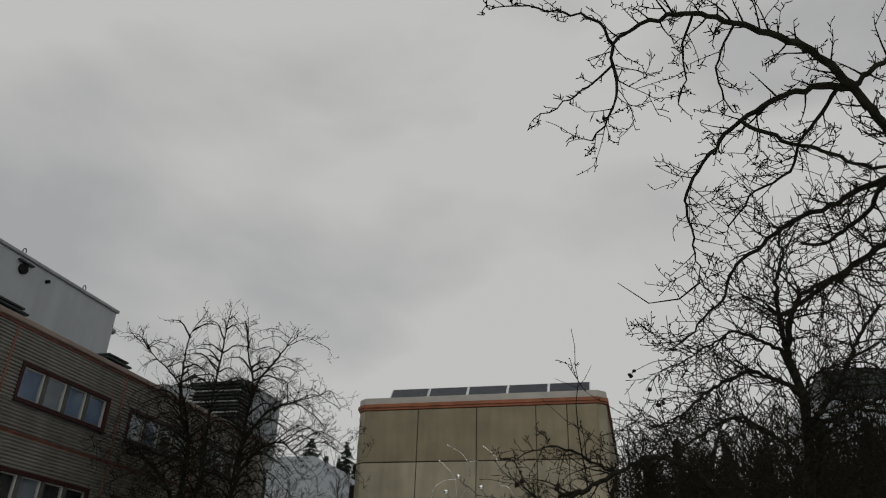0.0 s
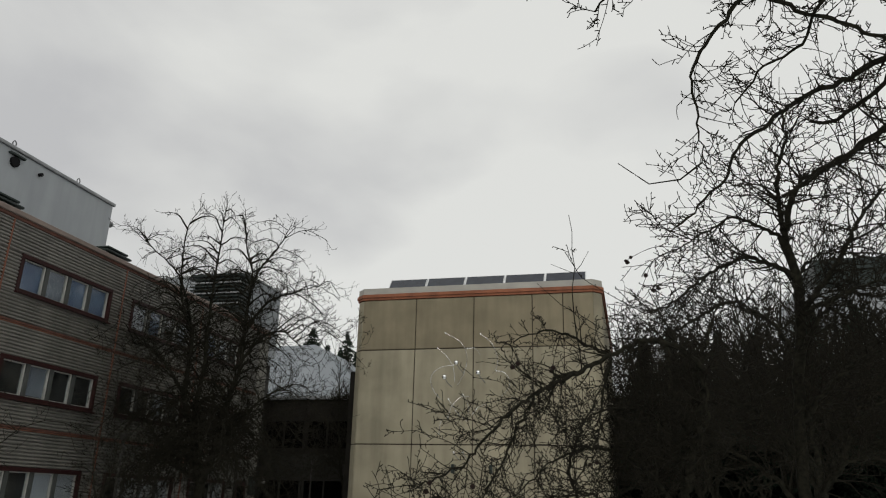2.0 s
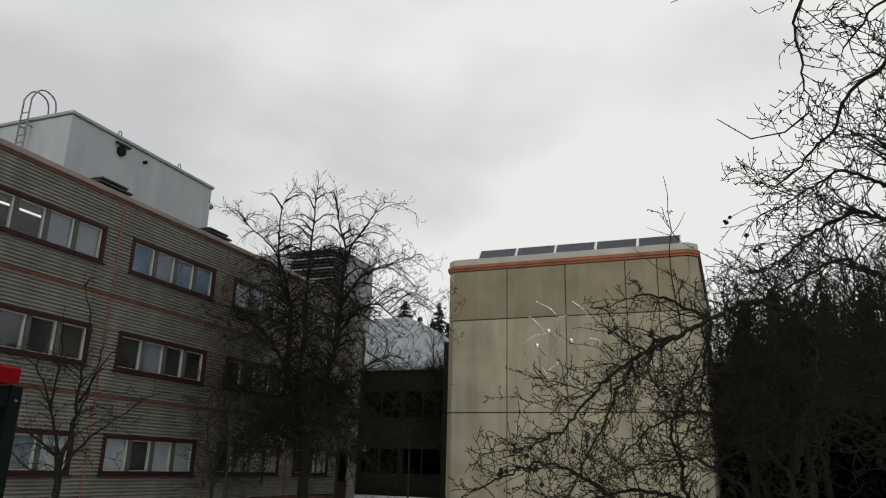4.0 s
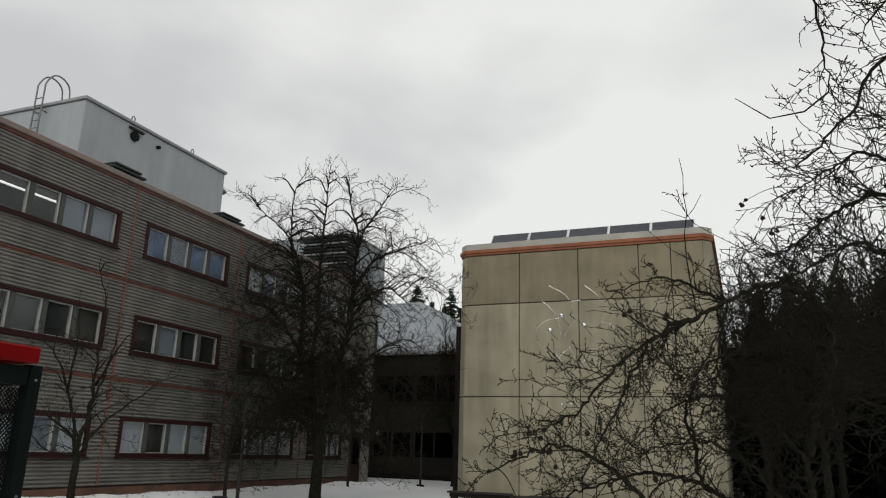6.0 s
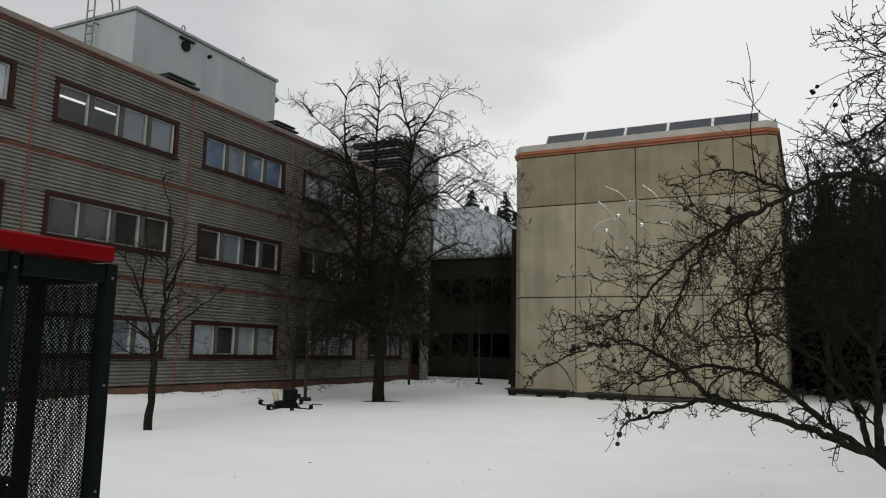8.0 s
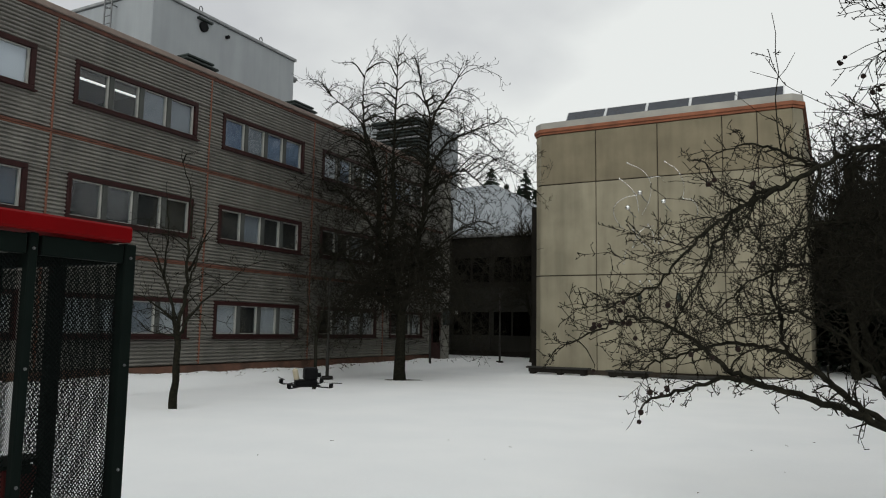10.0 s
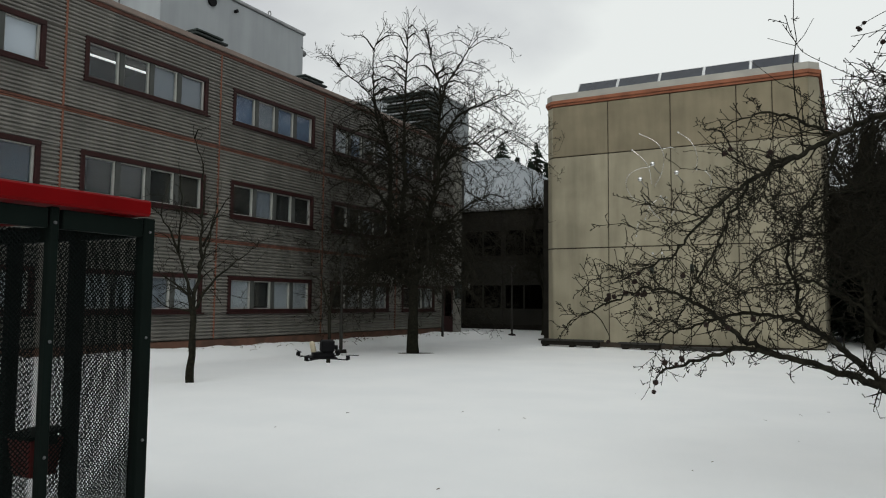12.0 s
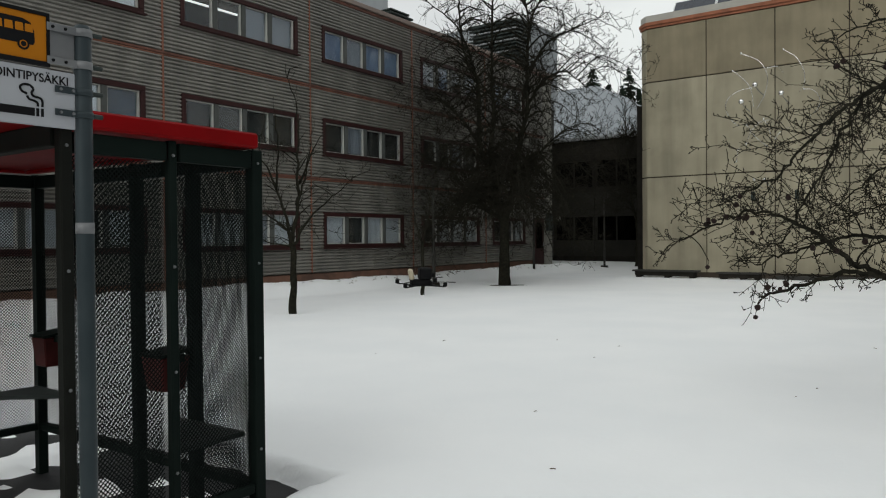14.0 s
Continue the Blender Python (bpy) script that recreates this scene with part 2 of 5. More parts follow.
def box(bm, x0, x1, y0, y1, z0, z1, bevel=0.0, m=None):
    r = bmesh.ops.create_cube(bm, size=1.0, matrix=Matrix.Translation(((x0 + x1) / 2, (y0 + y1) / 2, (z0 + z1) / 2))
                              @ Matrix.Diagonal((abs(x1 - x0), abs(y1 - y0), abs(z1 - z0), 1)))
    vs = r["verts"]
    if bevel:
        es = list({e for v in vs for e in v.link_edges})
        r2 = bmesh.ops.bevel(bm, geom=es, offset=bevel, segments=1, affect="EDGES", profile=0.7)
        vs = r2["verts"]
    if m is not None:
        bmesh.ops.transform(bm, matrix=m, verts=vs)
    return bm


def boxed(x0, x1, y0, y1, z0, z1, bevel=0.0):
    return box(bmesh.new(), x0, x1, y0, y1, z0, z1, bevel)


def prism(bm, pts, z0, z1):
    """An upright prism over a plan outline."""
    a = [bm.verts.new((x, y, z0)) for x, y in pts]
    b = [bm.verts.new((x, y, z1)) for x, y in pts]
    n = len(pts)
    bm.faces.new(a[::-1]), bm.faces.new(b)
    for i in range(n):
        bm.faces.new((a[i], a[(i + 1) % n], b[(i + 1) % n], b[i]))
    bmesh.ops.recalc_face_normals(bm, faces=bm.faces)
    return bm


class Tubes:
    """Collects tapered tubes into one mesh."""

    def __init__(self):
        self.v, self.f = [], []

    def add(self, pts, radii, sides):
        base, n = len(self.v), len(pts)
        side = None
        for i, p in enumerate(pts):
            d = (pts[min(i + 1, n - 1)] - pts[max(i - 1, 0)])
            if d.length < 1e-6:
                d = Vector((0, 0, 1))
            d.normalize()
            if side is None:
                side = d.orthogonal().normalized()
            side = (side - d * side.dot(d))
            side = side.normalized() if side.length > 1e-5 else d.orthogonal().normalized()
            up = d.cross(side)
            for k in range(sides):
                a = 2 * math.pi * k / sides
                self.v.append(p + (side * math.cos(a) + up * math.sin(a)) * radii[i])
        for i in range(n - 1):
            for k in range(sides):
                a, b = base + i * sides + k, base + i * sides + (k + 1) % sides
                self.f.append((a, b, b + sides, a + sides))
        self.f.append(tuple(base + (n - 1) * sides + k for k in range(sides)))
        self.f.append(tuple(base + k for k in reversed(range(sides))))

    def mesh(self, name, mat, parent=None, label="", smooth=True):
        me = bpy.data.meshes.new(name)
        me.from_pydata([tuple(p) for p in self.v], [], self.f)
        me.materials.append(mat)
        if smooth:
            me.polygons.foreach_set("use_smooth", [True] * len(me.polygons))
        ob = new(name, me)
        join_to(ob, parent)
        if label:
            ob["label"] = label
        return ob


def spline(pts, step):
    """A smooth line through the points, in steps of about that length."""
    p = [Vector(q) for q in pts]
    p = [p[0] * 2 - p[1]] + p + [p[-1] * 2 - p[-2]]
    out = []
    for i in range(1, len(p) - 2):
        n = max(1, round((p[i + 1] - p[i]).length / step))
        for k in range(n):
            s = k / n
            out.append(0.5 * (2 * p[i] + (p[i + 1] - p[i - 1]) * s + (2 * p[i - 1] - 5 * p[i] + 4 * p[i + 1] - p[i + 2]) * s * s
                              + (3 * p[i] - p[i - 1] - 3 * p[i + 1] + p[i + 2]) * s ** 3))
    out.append(p[-2])
    return out


def sides_for(r):
    return 9 if r > 0.07 else 6 if r > 0.03 else 4 if r > 0.012 else 3


def rod(name, pts, r, mat, parent, sides=10, label="", step=0.05):
    tb = Tubes()
    line = spline(pts, step) if len(pts) > 2 else [Vector(q) for q in pts]
    tb.add(line, [r] * len(line), sides)
    return tb.mesh(name, mat, parent, label)


def twig(tb, rng, start, way, length, r, level, opts):
    """A crooked shoot with spurs and side shoots."""
    seg = max(3, int(length / opts["seg"]))
    p, d, pts, rad = start.copy(), way.normalized(), [start.copy()], [r]
    curl = Vector((rng.gauss(0, 1), rng.gauss(0, 1), rng.gauss(0, 1))) * opts["bend"]
    for i in range(seg):
        curl = curl * 0.8 + Vector((rng.gauss(0, 1), rng.gauss(0, 1), rng.gauss(0, 1))) * opts["bend"] * 0.8
        d = (d + curl + Vector((0, 0, opts["lift"]))).normalized()
        p = p + d * (length / seg)
        pts.append(p.copy())
        rad.append(max(r * (1 - 0.75 * (i + 1) / seg), opts["thin"]))
    tb.add(pts, rad, sides_for(r))
    for i in range(1, len(pts)):
        along = (pts[i] - pts[i - 1]).normalized()
        for _ in range(opts["spurs"] if rng.random() < opts["spur_chance"] else 0):
            s = along.orthogonal().normalized()
            s.rotate(Matrix.Rotation(rng.random() * 6.283, 3, along))
            w = (s + along * 0.5 + Vector((0, 0, 0.3))).normalized()
            n = rng.uniform(*opts["spur"])
            q = pts[i] + w * n
            tb.add([pts[i], pts[i] + w * n * 0.6 + s * n * 0.1, q], [opts["thin"] * 1.5, opts["thin"] * 1.2, opts["thin"] * 1.5], 3)
        if level > 0 and i > 0 and rng.random() < opts["fork"]:
            s = along.orthogonal().normalized()
            s.rotate(Matrix.Rotation(rng.random() * 6.283, 3, along))
            w = (along * rng.uniform(0.5, 1.2) + s * 0.85 + Vector((0, 0, opts["up"]))).normalized()
            twig(tb, rng, pts[i], w, length * rng.uniform(0.35, 0.65), max(rad[i] * 0.7, opts["thin"]), level - 1, opts)


def limb(tb, tw, rng, pts, r0, r1, every, reach, level, opts, bare=0.1):
    """A limb through the points, with shoots along it; tb takes the limb, tw the shoots."""
    line = spline(pts, max(0.06, min(0.25, every)))
    n = len(line)
    for i in range(1, n - 1):
        line[i] += Vector((rng.gauss(0, 1), rng.gauss(0, 1), rng.gauss(0, 1))) * opts["wobble"]
    radii = [(r0 + (r1 - r0) * (i / (n - 1)) ** 0.8) * rng.uniform(0.92, 1.1) for i in range(n)]
    tb.add(line, radii, sides_for(r0))
    gone = rng.uniform(0, every)
    for i in range(1, n):
        gone += (line[i] - line[i - 1]).length
        if i / n < bare or gone < every:
            continue
        gone = 0.0
        along = (line[i] - line[i - 1]).normalized()
        s = along.orthogonal().normalized()
        s.rotate(Matrix.Rotation(rng.random() * 6.283, 3, along))
        w = (along * rng.uniform(0.4, 1.1) + s + Vector((0, 0, opts["up"]))).normalized()
        twig(tw, rng, line[i], w, reach * rng.uniform(0.35, 1.0), min(max(radii[i] * 0.45, opts["thin"] * 1.6), opts["thick"]), level, opts)
    return line


# ---- ground ----
TRUNKS = [(-13.55, 26.45, 0.55), (-12.63, 14.72, 0.22), (-13.48, 20.95, 0.15), (1.96, 11.17, 0.45), (3.0, 13.2, 0.45), (3.9, 8.3, 0.4)]
SHED = (-5.39, -2.75, 4.02, 5.17)  # the shelter's plan


def smooth_step(a, b, v):
    s = min(max((v - a) / (b - a), 0.0), 1.0)
    return s * s * (3 - 2 * s)


def snow_height(x, y):
    z = 0.035 * noise.noise((x * 0.16, y * 0.16, 0.3)) + 0.014 * noise.noise((x * 0.7, y * 0.7, 1.7))
    if -60 < x < 40 and -20 < y < 60:
        lump = 0.09 * noise.noise((y * 0.55, x * 0.2, 4.1)) + 0.05 * noise.noise((y * 1.9, x * 0.9, 2.2))
        z += (0.40 + lump) * smooth_step(-15.9, -17.2, x) * smooth_step(44, 38, y)
        z += (0.22 + lump) * smooth_step(42.5, 45.5, y)
        z += 0.10 * smooth_step(30.5, 32.0, y) * smooth_step(-12.5, -11, x) * smooth_step(2, 0.5, x)
        z += 0.14 * smooth_step(-4.5, -1.0, x) * smooth_step(24, 31, y) * smooth_step(4.5, 1, x)
        for tx, ty, tr in TRUNKS:
            d = math.hypot(x - tx, y - ty)
            z -= (0.20 if tr > 0.5 else 0.10) * smooth_step(tr * 1.9, tr * (1.3 if tr > 0.5 else 0.9), d + 0.12 * noise.noise((x * 2.1, y * 2.1, 5.0)))
        edge = 0.16 * noise.noise((x * 2.3, y * 2.3, 7.0)) + 0.06 * noise.noise((x * 7, y * 7, 3.0))
        dx = max(SHED[0] - 1.5 - x, x - SHED[1] + 0.02 + 0.31 * smooth_step(5.2, 5.5, y))
        dy = max(SHED[2] - 3.0 - y, y - SHED[3] - 0.92)
        d = max(dx, dy) + edge * (1 - 0.5 * smooth_step(5.2, 5.5, y))
        inside = smooth_step(0.10, -0.06, d)
        bank = (0.10 - 0.08 * smooth_step(5.2, 5.5, y)) * smooth_step(-0.05, 0.14, d) * smooth_step(1.3, 0.25, d)
        patch = noise.noise((x * 1.3 + 5, y * 1.3, 9.0)) + 0.4 * noise.noise((x * 4.5, y * 4.5, 2.0))
        z = z * (1 - inside) + (-0.17 + 0.13 * smooth_step(0.10, 0.38, patch) * smooth_step(SHED[1] - 0.2, SHED[1] - 0.8, x)) * inside + bank
    return z


def steps(stops):
    """Grid lines: from stop to stop in steps of the width given with the first."""
    out = []
    for (a, w), (b, _) in zip(stops, stops[1:]):
        n = max(1, round((b - a) / w))
        out += [a + (b - a) * i / n for i in range(n)]
    return out + [stops[-1][0]]


xs = steps([(-1500, 250), (-250, 50), (-60, 6), (-22, 0.5), (-18, 0.16), (-15, 0.4), (-8, 0.13), (-4.2, 0.05), (-2.6, 0.13), (-1.8, 0.3), (6, 1.2), (30, 12), (100, 100), (1500, 0)])
ys = steps([(-1500, 250), (-200, 40), (-20, 3), (0, 0.3), (3, 0.13), (5.2, 0.05), (6.6, 0.13), (7, 0.3), (33, 0.5), (48, 4), (100, 100), (1500, 0)])
gv = [(x, y, snow_height(x, y)) for y in ys for x in xs]
w = len(xs)
gf = [(j * w + i, j * w + i + 1, (j + 1) * w + i + 1, (j + 1) * w + i) for j in range(len(ys) - 1) for i in range(w - 1)]
gm = bpy.data.meshes.new("ground")
gm.from_pydata(gv, [], gf)
gm.materials.append(SNOW)
gm.polygons.foreach_set("use_smooth", [True] * len(gm.polygons))
ground = tagged(new("ground", gm), "smooth untrodden white snow over the courtyard lawn", "snow", kind="structure")

bm = bmesh.new()
box(bm, SHED[0] - 2.2, SHED[1] + 0.7, SHED[2] - 4.2, SHED[3] + 1.4, -0.25, -0.12)
tagged(part("pavement", bm, ASPHALT), "dark wet asphalt under the shelter, thawed free of snow", "pavement", kind="structure")

bm = prism(bmesh.new(), [(-13.6 + 0.95 * math.cos(k * 0.2618), 26.45 + 0.95 * math.sin(k * 0.2618)) for k in range(24)], -0.3, -0.07)
tagged(part("bare_earth", bm, EARTH), "brown thawed earth round the fruit tree's trunk", "earth", kind="structure")

# ---- the long office building ----
FX, STOREY = -17.40, 3.2
BAYS = [3.80 + 5.56 * k for k in range(5)]  # where each bay's window begins
ROWS = [(1.46, 2.69), (4.64, 5.91), (7.83, 9.07)]
Y0, Y1 = -8.0, 37.4
office = thing("office_building", "three-storey office building clad in grey ribbed metal", "building", (-25, 15, 0))


def ribs(y0, y1, z0, z1, pitch=0.110, depth=0.066):
    """A sheet of horizontal ribs: flat crests, sloped flanks, narrow troughs."""
    bm = bmesh.new()
    prof, z = [], z0
    shape = [(0.0, 0.0), (0.10, 0.55), (0.26, 1.0), (0.50, 1.0), (0.74, 0.55), (0.88, 0.0)]
    while z < z1 - 1e-4:
        for f, h in shape:
            zz = z + f * pitch
            if zz <= z1:
                prof.append((FX + h * depth, zz))
        z += pitch
    prof.append((FX, z1))
    a = [bm.verts.new((x, y0, z)) for x, z in prof]
    b = [bm.verts.new((x, y1, z)) for x, z in prof]
    for i in range(len(prof) - 1):
        bm.faces.new((a[i], b[i], b[i + 1], a[i + 1]))
    back = [bm.verts.new((FX - 0.05, y, z)) for y, z in ((y0, z0), (y1, z0), (y1, z1), (y0, z1))]
    bm.faces.new(back)
    bm.faces.new([back[0], *a, back[3]][::-1])
    bm.faces.new([back[1], *b, back[2]])
    bm.faces.new((back[3], back[2], b[-1], a[-1])[::-1])
    bm.faces.new((back[0], back[1], b[0], a[0]))
    bmesh.ops.recalc_face_normals(bm, faces=bm.faces)
    return bm


# styles of the panes: w white, p pale, g grey and b blue blinds; n navy backing; k drab sheet, for dull blinds and
# painted room darkness; v black-brown sheet, painted room darkness; l open to a lit room
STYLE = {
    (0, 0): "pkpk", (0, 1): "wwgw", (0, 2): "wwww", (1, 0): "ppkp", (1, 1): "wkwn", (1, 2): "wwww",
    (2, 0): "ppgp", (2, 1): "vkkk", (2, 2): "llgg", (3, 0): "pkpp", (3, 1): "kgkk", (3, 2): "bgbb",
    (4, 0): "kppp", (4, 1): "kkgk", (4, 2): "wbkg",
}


def window(y0, y1, z0, z1, style, parent):
    """A ribbon window: maroon surround, grey posts, white casements, panes, blinds and dark sheets for unlit rooms."""
    bm, d = bmesh.new(), 0.11
    t = 0.135
    for a in ((y0, y1, z0, z0 + t), (y0, y1, z1 - t, z1), (y0, y0 + t, z0 + t, z1 - t), (y1 - t, y1, z0 + t, z1 - t)):
        box(bm, FX - 0.10, FX + d - 0.02, *a, bevel=0.012)
    win = part("window", bm, MAROON, parent, "ribbon window in a maroon surround")
    part("sill", boxed(FX + 0.05, FX + d + 0.07, y0 - 0.03, y1 + 0.03, z0 - 0.035, z0 + 0.012, 0.006), MAROON, win)
    n = len(style)
    step = (y1 - y0 - 2 * t) / n
    zi0, zi1 = z0 + t, z1 - t
    for k, s in enumerate(style):
        a, b = y0 + t + k * step, y0 + t + (k + 1) * step
        if k < n - 1:
            part("post", boxed(FX - 0.09, FX + 0.045, b - 0.05, b + 0.11, zi0, zi1, 0.008), GREYPOST, win)
        a2, b2 = a + (0.11 if k else 0.0), b - (0.05 if k < n - 1 else 0.0)
        bm, c = bmesh.new(), 0.03
        for q in ((a2, b2, zi0, zi0 + c), (a2, b2, zi1 - c, zi1), (a2, a2 + c, zi0 + c, zi1 - c), (b2 - c, b2, zi0 + c, zi1 - c)):
            box(bm, FX - 0.085, FX + 0.0, *q)
        box(bm, FX - 0.085, FX + 0.004, b2 - 0.058, b2 - c, zi0 + c, zi1 - c)
        part("casement", bm, WHITEFRAME, win)
        pane = part("pane", boxed(FX - 0.06, FX - 0.048, a2 + c - 0.01, b2 - c + 0.01, zi0 + c - 0.01, zi1 - c + 0.01), PANE, win)
        pane.visible_shadow = False
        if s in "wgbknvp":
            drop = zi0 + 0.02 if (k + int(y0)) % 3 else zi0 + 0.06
            part("pane_backing", boxed(FX - 0.100, FX - 0.092, a2, b2, drop, zi1), {"w": BLIND, "g": BLINDGREY, "b": BLINDBLUE, "k": BACKDARK, "n": BACKNAVY, "v": ROOMBLACK, "p": BLINDPALE}[s], win)
    return win


bands = []
levels = [0.64, ROWS[0][0], ROWS[0][1], 3.76, ROWS[1][0], ROWS[1][1], 6.88, ROWS[2][0], ROWS[2][1], 10.02]
cuts = [Y0] + [b - 0.57 for b in BAYS] + [30.86]
for i in range(len(cuts)):
    a, b = cuts[i] + 0.03, (cuts[i + 1] if i + 1 < len(cuts) else 36.45) - 0.03
    for lo, hi in ((levels[0], levels[1]), (levels[2], levels[3]), (levels[3], levels[4]), (levels[5], levels[6]), (levels[6], levels[7]), (levels[8], levels[9])):
        part("cladding_sheet", ribs(a, b, lo, hi), RIB, office)
    for r, (lo, hi) in enumerate(ROWS):
        if i == 0:
            part("cladding_sheet", ribs(a, b, lo, hi), RIB, office)
            continue
        if i < len(cuts) - 1:
            w0 = BAYS[i - 1]
            w1 = w0 + (4.44 if i < 4 else 4.38 if i == 4 else 4.27)
            style = STYLE[(i - 1, r)]
        else:
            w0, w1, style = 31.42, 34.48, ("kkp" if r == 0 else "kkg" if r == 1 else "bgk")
        part("cladding_sheet", ribs(a, w0, lo, hi), RIB, office)
        part("cladding_sheet", ribs(w1, b, lo, hi), RIB, office)
        window(w0, w1, lo, hi, style, office)
for y in cuts[1:]:
    part("vertical_trim", boxed(FX - 0.02, FX + 0.074, y - 0.031, y + 0.031, 0.64, 10.02, 0.006), COPPER, office)
for z in (3.79, 6.89):
    part("horizontal_trim", boxed(FX - 0.02, FX + 0.078, Y0, 36.45, z - 0.035, z + 0.005, 0.008), COPPER, office)
    part("drip_strip", boxed(FX - 0.02, FX + 0.105, Y0, 36.45, z + 0.007, z + 0.075, 0.008), EAVES, office)
part("eaves_trim", boxed(FX - 0.02, FX + 0.10, Y0, 37.42, 10.02, 10.13, 0.012), EAVES, office)
bm = bmesh.new()
box(bm, FX - 0.35, FX + 0.16, Y0, 37.45, 10.132, 10.30, 0.02)
part("roof_flashing", bm, PINK, office, "weathered pinkish roof-edge flashing")
part("plinth", boxed(FX - 0.1, FX + 0.03, Y0, 36.45, -0.3, 0.60, 0.01), PLINTH, office, "red-brown stained plinth")
part("roof", boxed(-36, FX - 0.352, Y0, 37.4, 10.05, 10.2), PENTCAP, office)
part("back_wall", boxed(-36.3, -36.0, Y0, 46.4, -0.3, 10.2), RIB, office)
part("end_wall", boxed(-36, FX - 0.06, Y0 - 0.3, Y0, -0.3, 10.1), RIB, office)
part("end_pillar", boxed(-18.9, FX + 0.06, 36.46, 37.4, -0.3, 10.02, 0.02), LIGHTPOST, office, "pale concrete end pillar")
part("meter_box", boxed(FX + 0.062, FX + 0.24, 36.65, 37.1, 2.1, 3.0, 0.02), DARKVENT, office)
# rooms behind the glass
for f in range(3):
    z = 0.65 + STOREY * f
    bm = bmesh.new()
    box(bm, -23.2, -23.0, Y0, 36.4, z, z + 3.05)
    part("room_wall", bm, ROOM, office)
    part("floor_slab", boxed(-23.0, FX - 0.08, Y0, 36.4, z - 0.12, z + 0.02), ROOM, office)
    part("room_ceiling", boxed(-23.0, FX - 0.08, Y0, 36.4, z + 2.88, z + 3.0), ROOM, office)
    for y in cuts[1:]:
        part("partition", boxed(-23.0, FX - 0.10, y - 0.06, y + 0.06, z + 0.02, z + 2.88), ROOM, office)
for x, y, z, n in ((-20.6, 18.35, 9.76, 1.25),):
    part("ceiling_lamp", boxed(x - 0.05, x + 0.05, y - n, y + n, z, z + 0.05, 0.01), BULB, office, "lit fluorescent ceiling lamp")
    for q in (y - n + 0.1, y + n - 0.1):
        part("lamp_cord", boxed(x - 0.008, x + 0.008, q - 0.008, q + 0.008, z + 0.06, z + (0.2 if z > 9 else 0.5)), STEEL, office)
# door at the far end
bm = bmesh.new()
box(bm, FX + 0.0, FX + 0.10, 35.35, 36.40, 0.35, 2.75, 0.015)
door = part("door", bm, MAROON, office, "dark maroon door")
part("door_pane", boxed(FX + 0.102, FX + 0.11, 35.55, 36.2, 1.2, 2.5), DARKPANE, door)
part("handle", boxed(FX + 0.11, FX + 0.16, 36.24, 36.30, 1.3, 1.5, 0.01), STEEL, door)
# rear part that steps back towards the courtyard's end
part("rear_wall", boxed(-36, -21.75, 37.4, 46.3, -0.3, 10.1), DARKGREY, office)
part("rear_roof", boxed(-36, -21.6, 37.4, 46.4, 10.102, 10.25, 0.02), PENTCAP, office)


def penthouse(y0, y1, ztop, label):
    ob = thing("roof_penthouse", label, "plant room", (-24, y0, 10.2))

    def put(name, bm, mat, lab=""):
        return part(name, bm, mat, ob, lab)
    put("shell", boxed(-28.4, -20.5, y0, y1, 10.2, ztop - 0.1, 0.03), PENT)
    put("coping", boxed(-28.5, -20.42, y0 - 0.07, y1 + 0.07, ztop - 0.098, ztop + 0.03, 0.02), PENTCAP)
    return ob, put


pent, put = penthouse(19.95, 27.85, 13.93, "pale grey sheet-metal penthouse with ladder on the office roof")
bm = bmesh.new()
bmesh.ops.create_cone(bm, cap_ends=True, segments=20, radius1=0.20, radius2=0.20, depth=0.10, matrix=pose(-20.46, 22.35, 13.38, 0, 90, 0))
put("wall_opening", bm, BLACK, "round black vent opening with a sooty rim")
put("opening_hood", boxed(-20.5, -20.36, 22.02, 22.75, 13.60, 13.68, 0.01), DARKVENT)
bm = bmesh.new()
bmesh.ops.create_cone(bm, cap_ends=True, segments=14, radius1=0.07, radius2=0.07, depth=0.16, matrix=pose(-20.44, 23.6, 13.42, 0, 90, 0))
put("pipe_stub", bm, BLACK)
bm = bmesh.new()
bmesh.ops.create_cone(bm, cap_ends=True, segments=14, radius1=0.13, radius2=0.16, depth=0.3, matrix=pose(-20.7, 28.0, 13.1, 90, 0, 0))
put("outlet", bm, STEEL)
for y in (22.2, 25.6):
    o = rod("lifting_eye", [(-20.5, y - 0.06, 13.95), (-20.5, y - 0.08, 14.08), (-20.5, y, 14.17), (-20.5, y + 0.08, 14.08), (-20.5, y + 0.06, 13.95)], 0.022, STEEL, pent, 6)
for x in (-22.80, -22.42):
    o = rod("ladder_stile", [(x, 19.72, 10.3), (x, 19.72, 12.0), (x, 19.72, 14.3), (x, 19.74, 14.7), (x, 20.0, 15.12), (x, 20.35, 15.2), (x, 20.7, 15.0), (x, 20.8, 14.5), (x, 20.8, 13.97)], 0.03, STEEL, pent, 8)
for k in range(13):
    o = rod("ladder_rung", [(-22.80, 19.72, 10.5 + 0.3 * k), (-22.42, 19.72, 10.5 + 0.3 * k)], 0.02, STEEL, pent, 6)
for x in (-22.80, -22.42):
    o = rod("ladder_bracket", [(x, 19.72, 13.6), (x, 19.97, 13.6)], 0.022, STEEL, pent, 6)
pent2, put = penthouse(40.0, 44.4, 14.45, "pale grey sheet-metal penthouse behind a dark louvred cooling unit")
for k in range(36):
    y = 40.06 + k * 0.12
    put("standing_seam", boxed(-20.5, -20.465, y, y + 0.035, 10.3, 14.3), PENT)
unit = thing("cooling_unit", "dark louvred cooling unit on the office roof", "cooling unit", (-20.1, 36.6, 10.2))
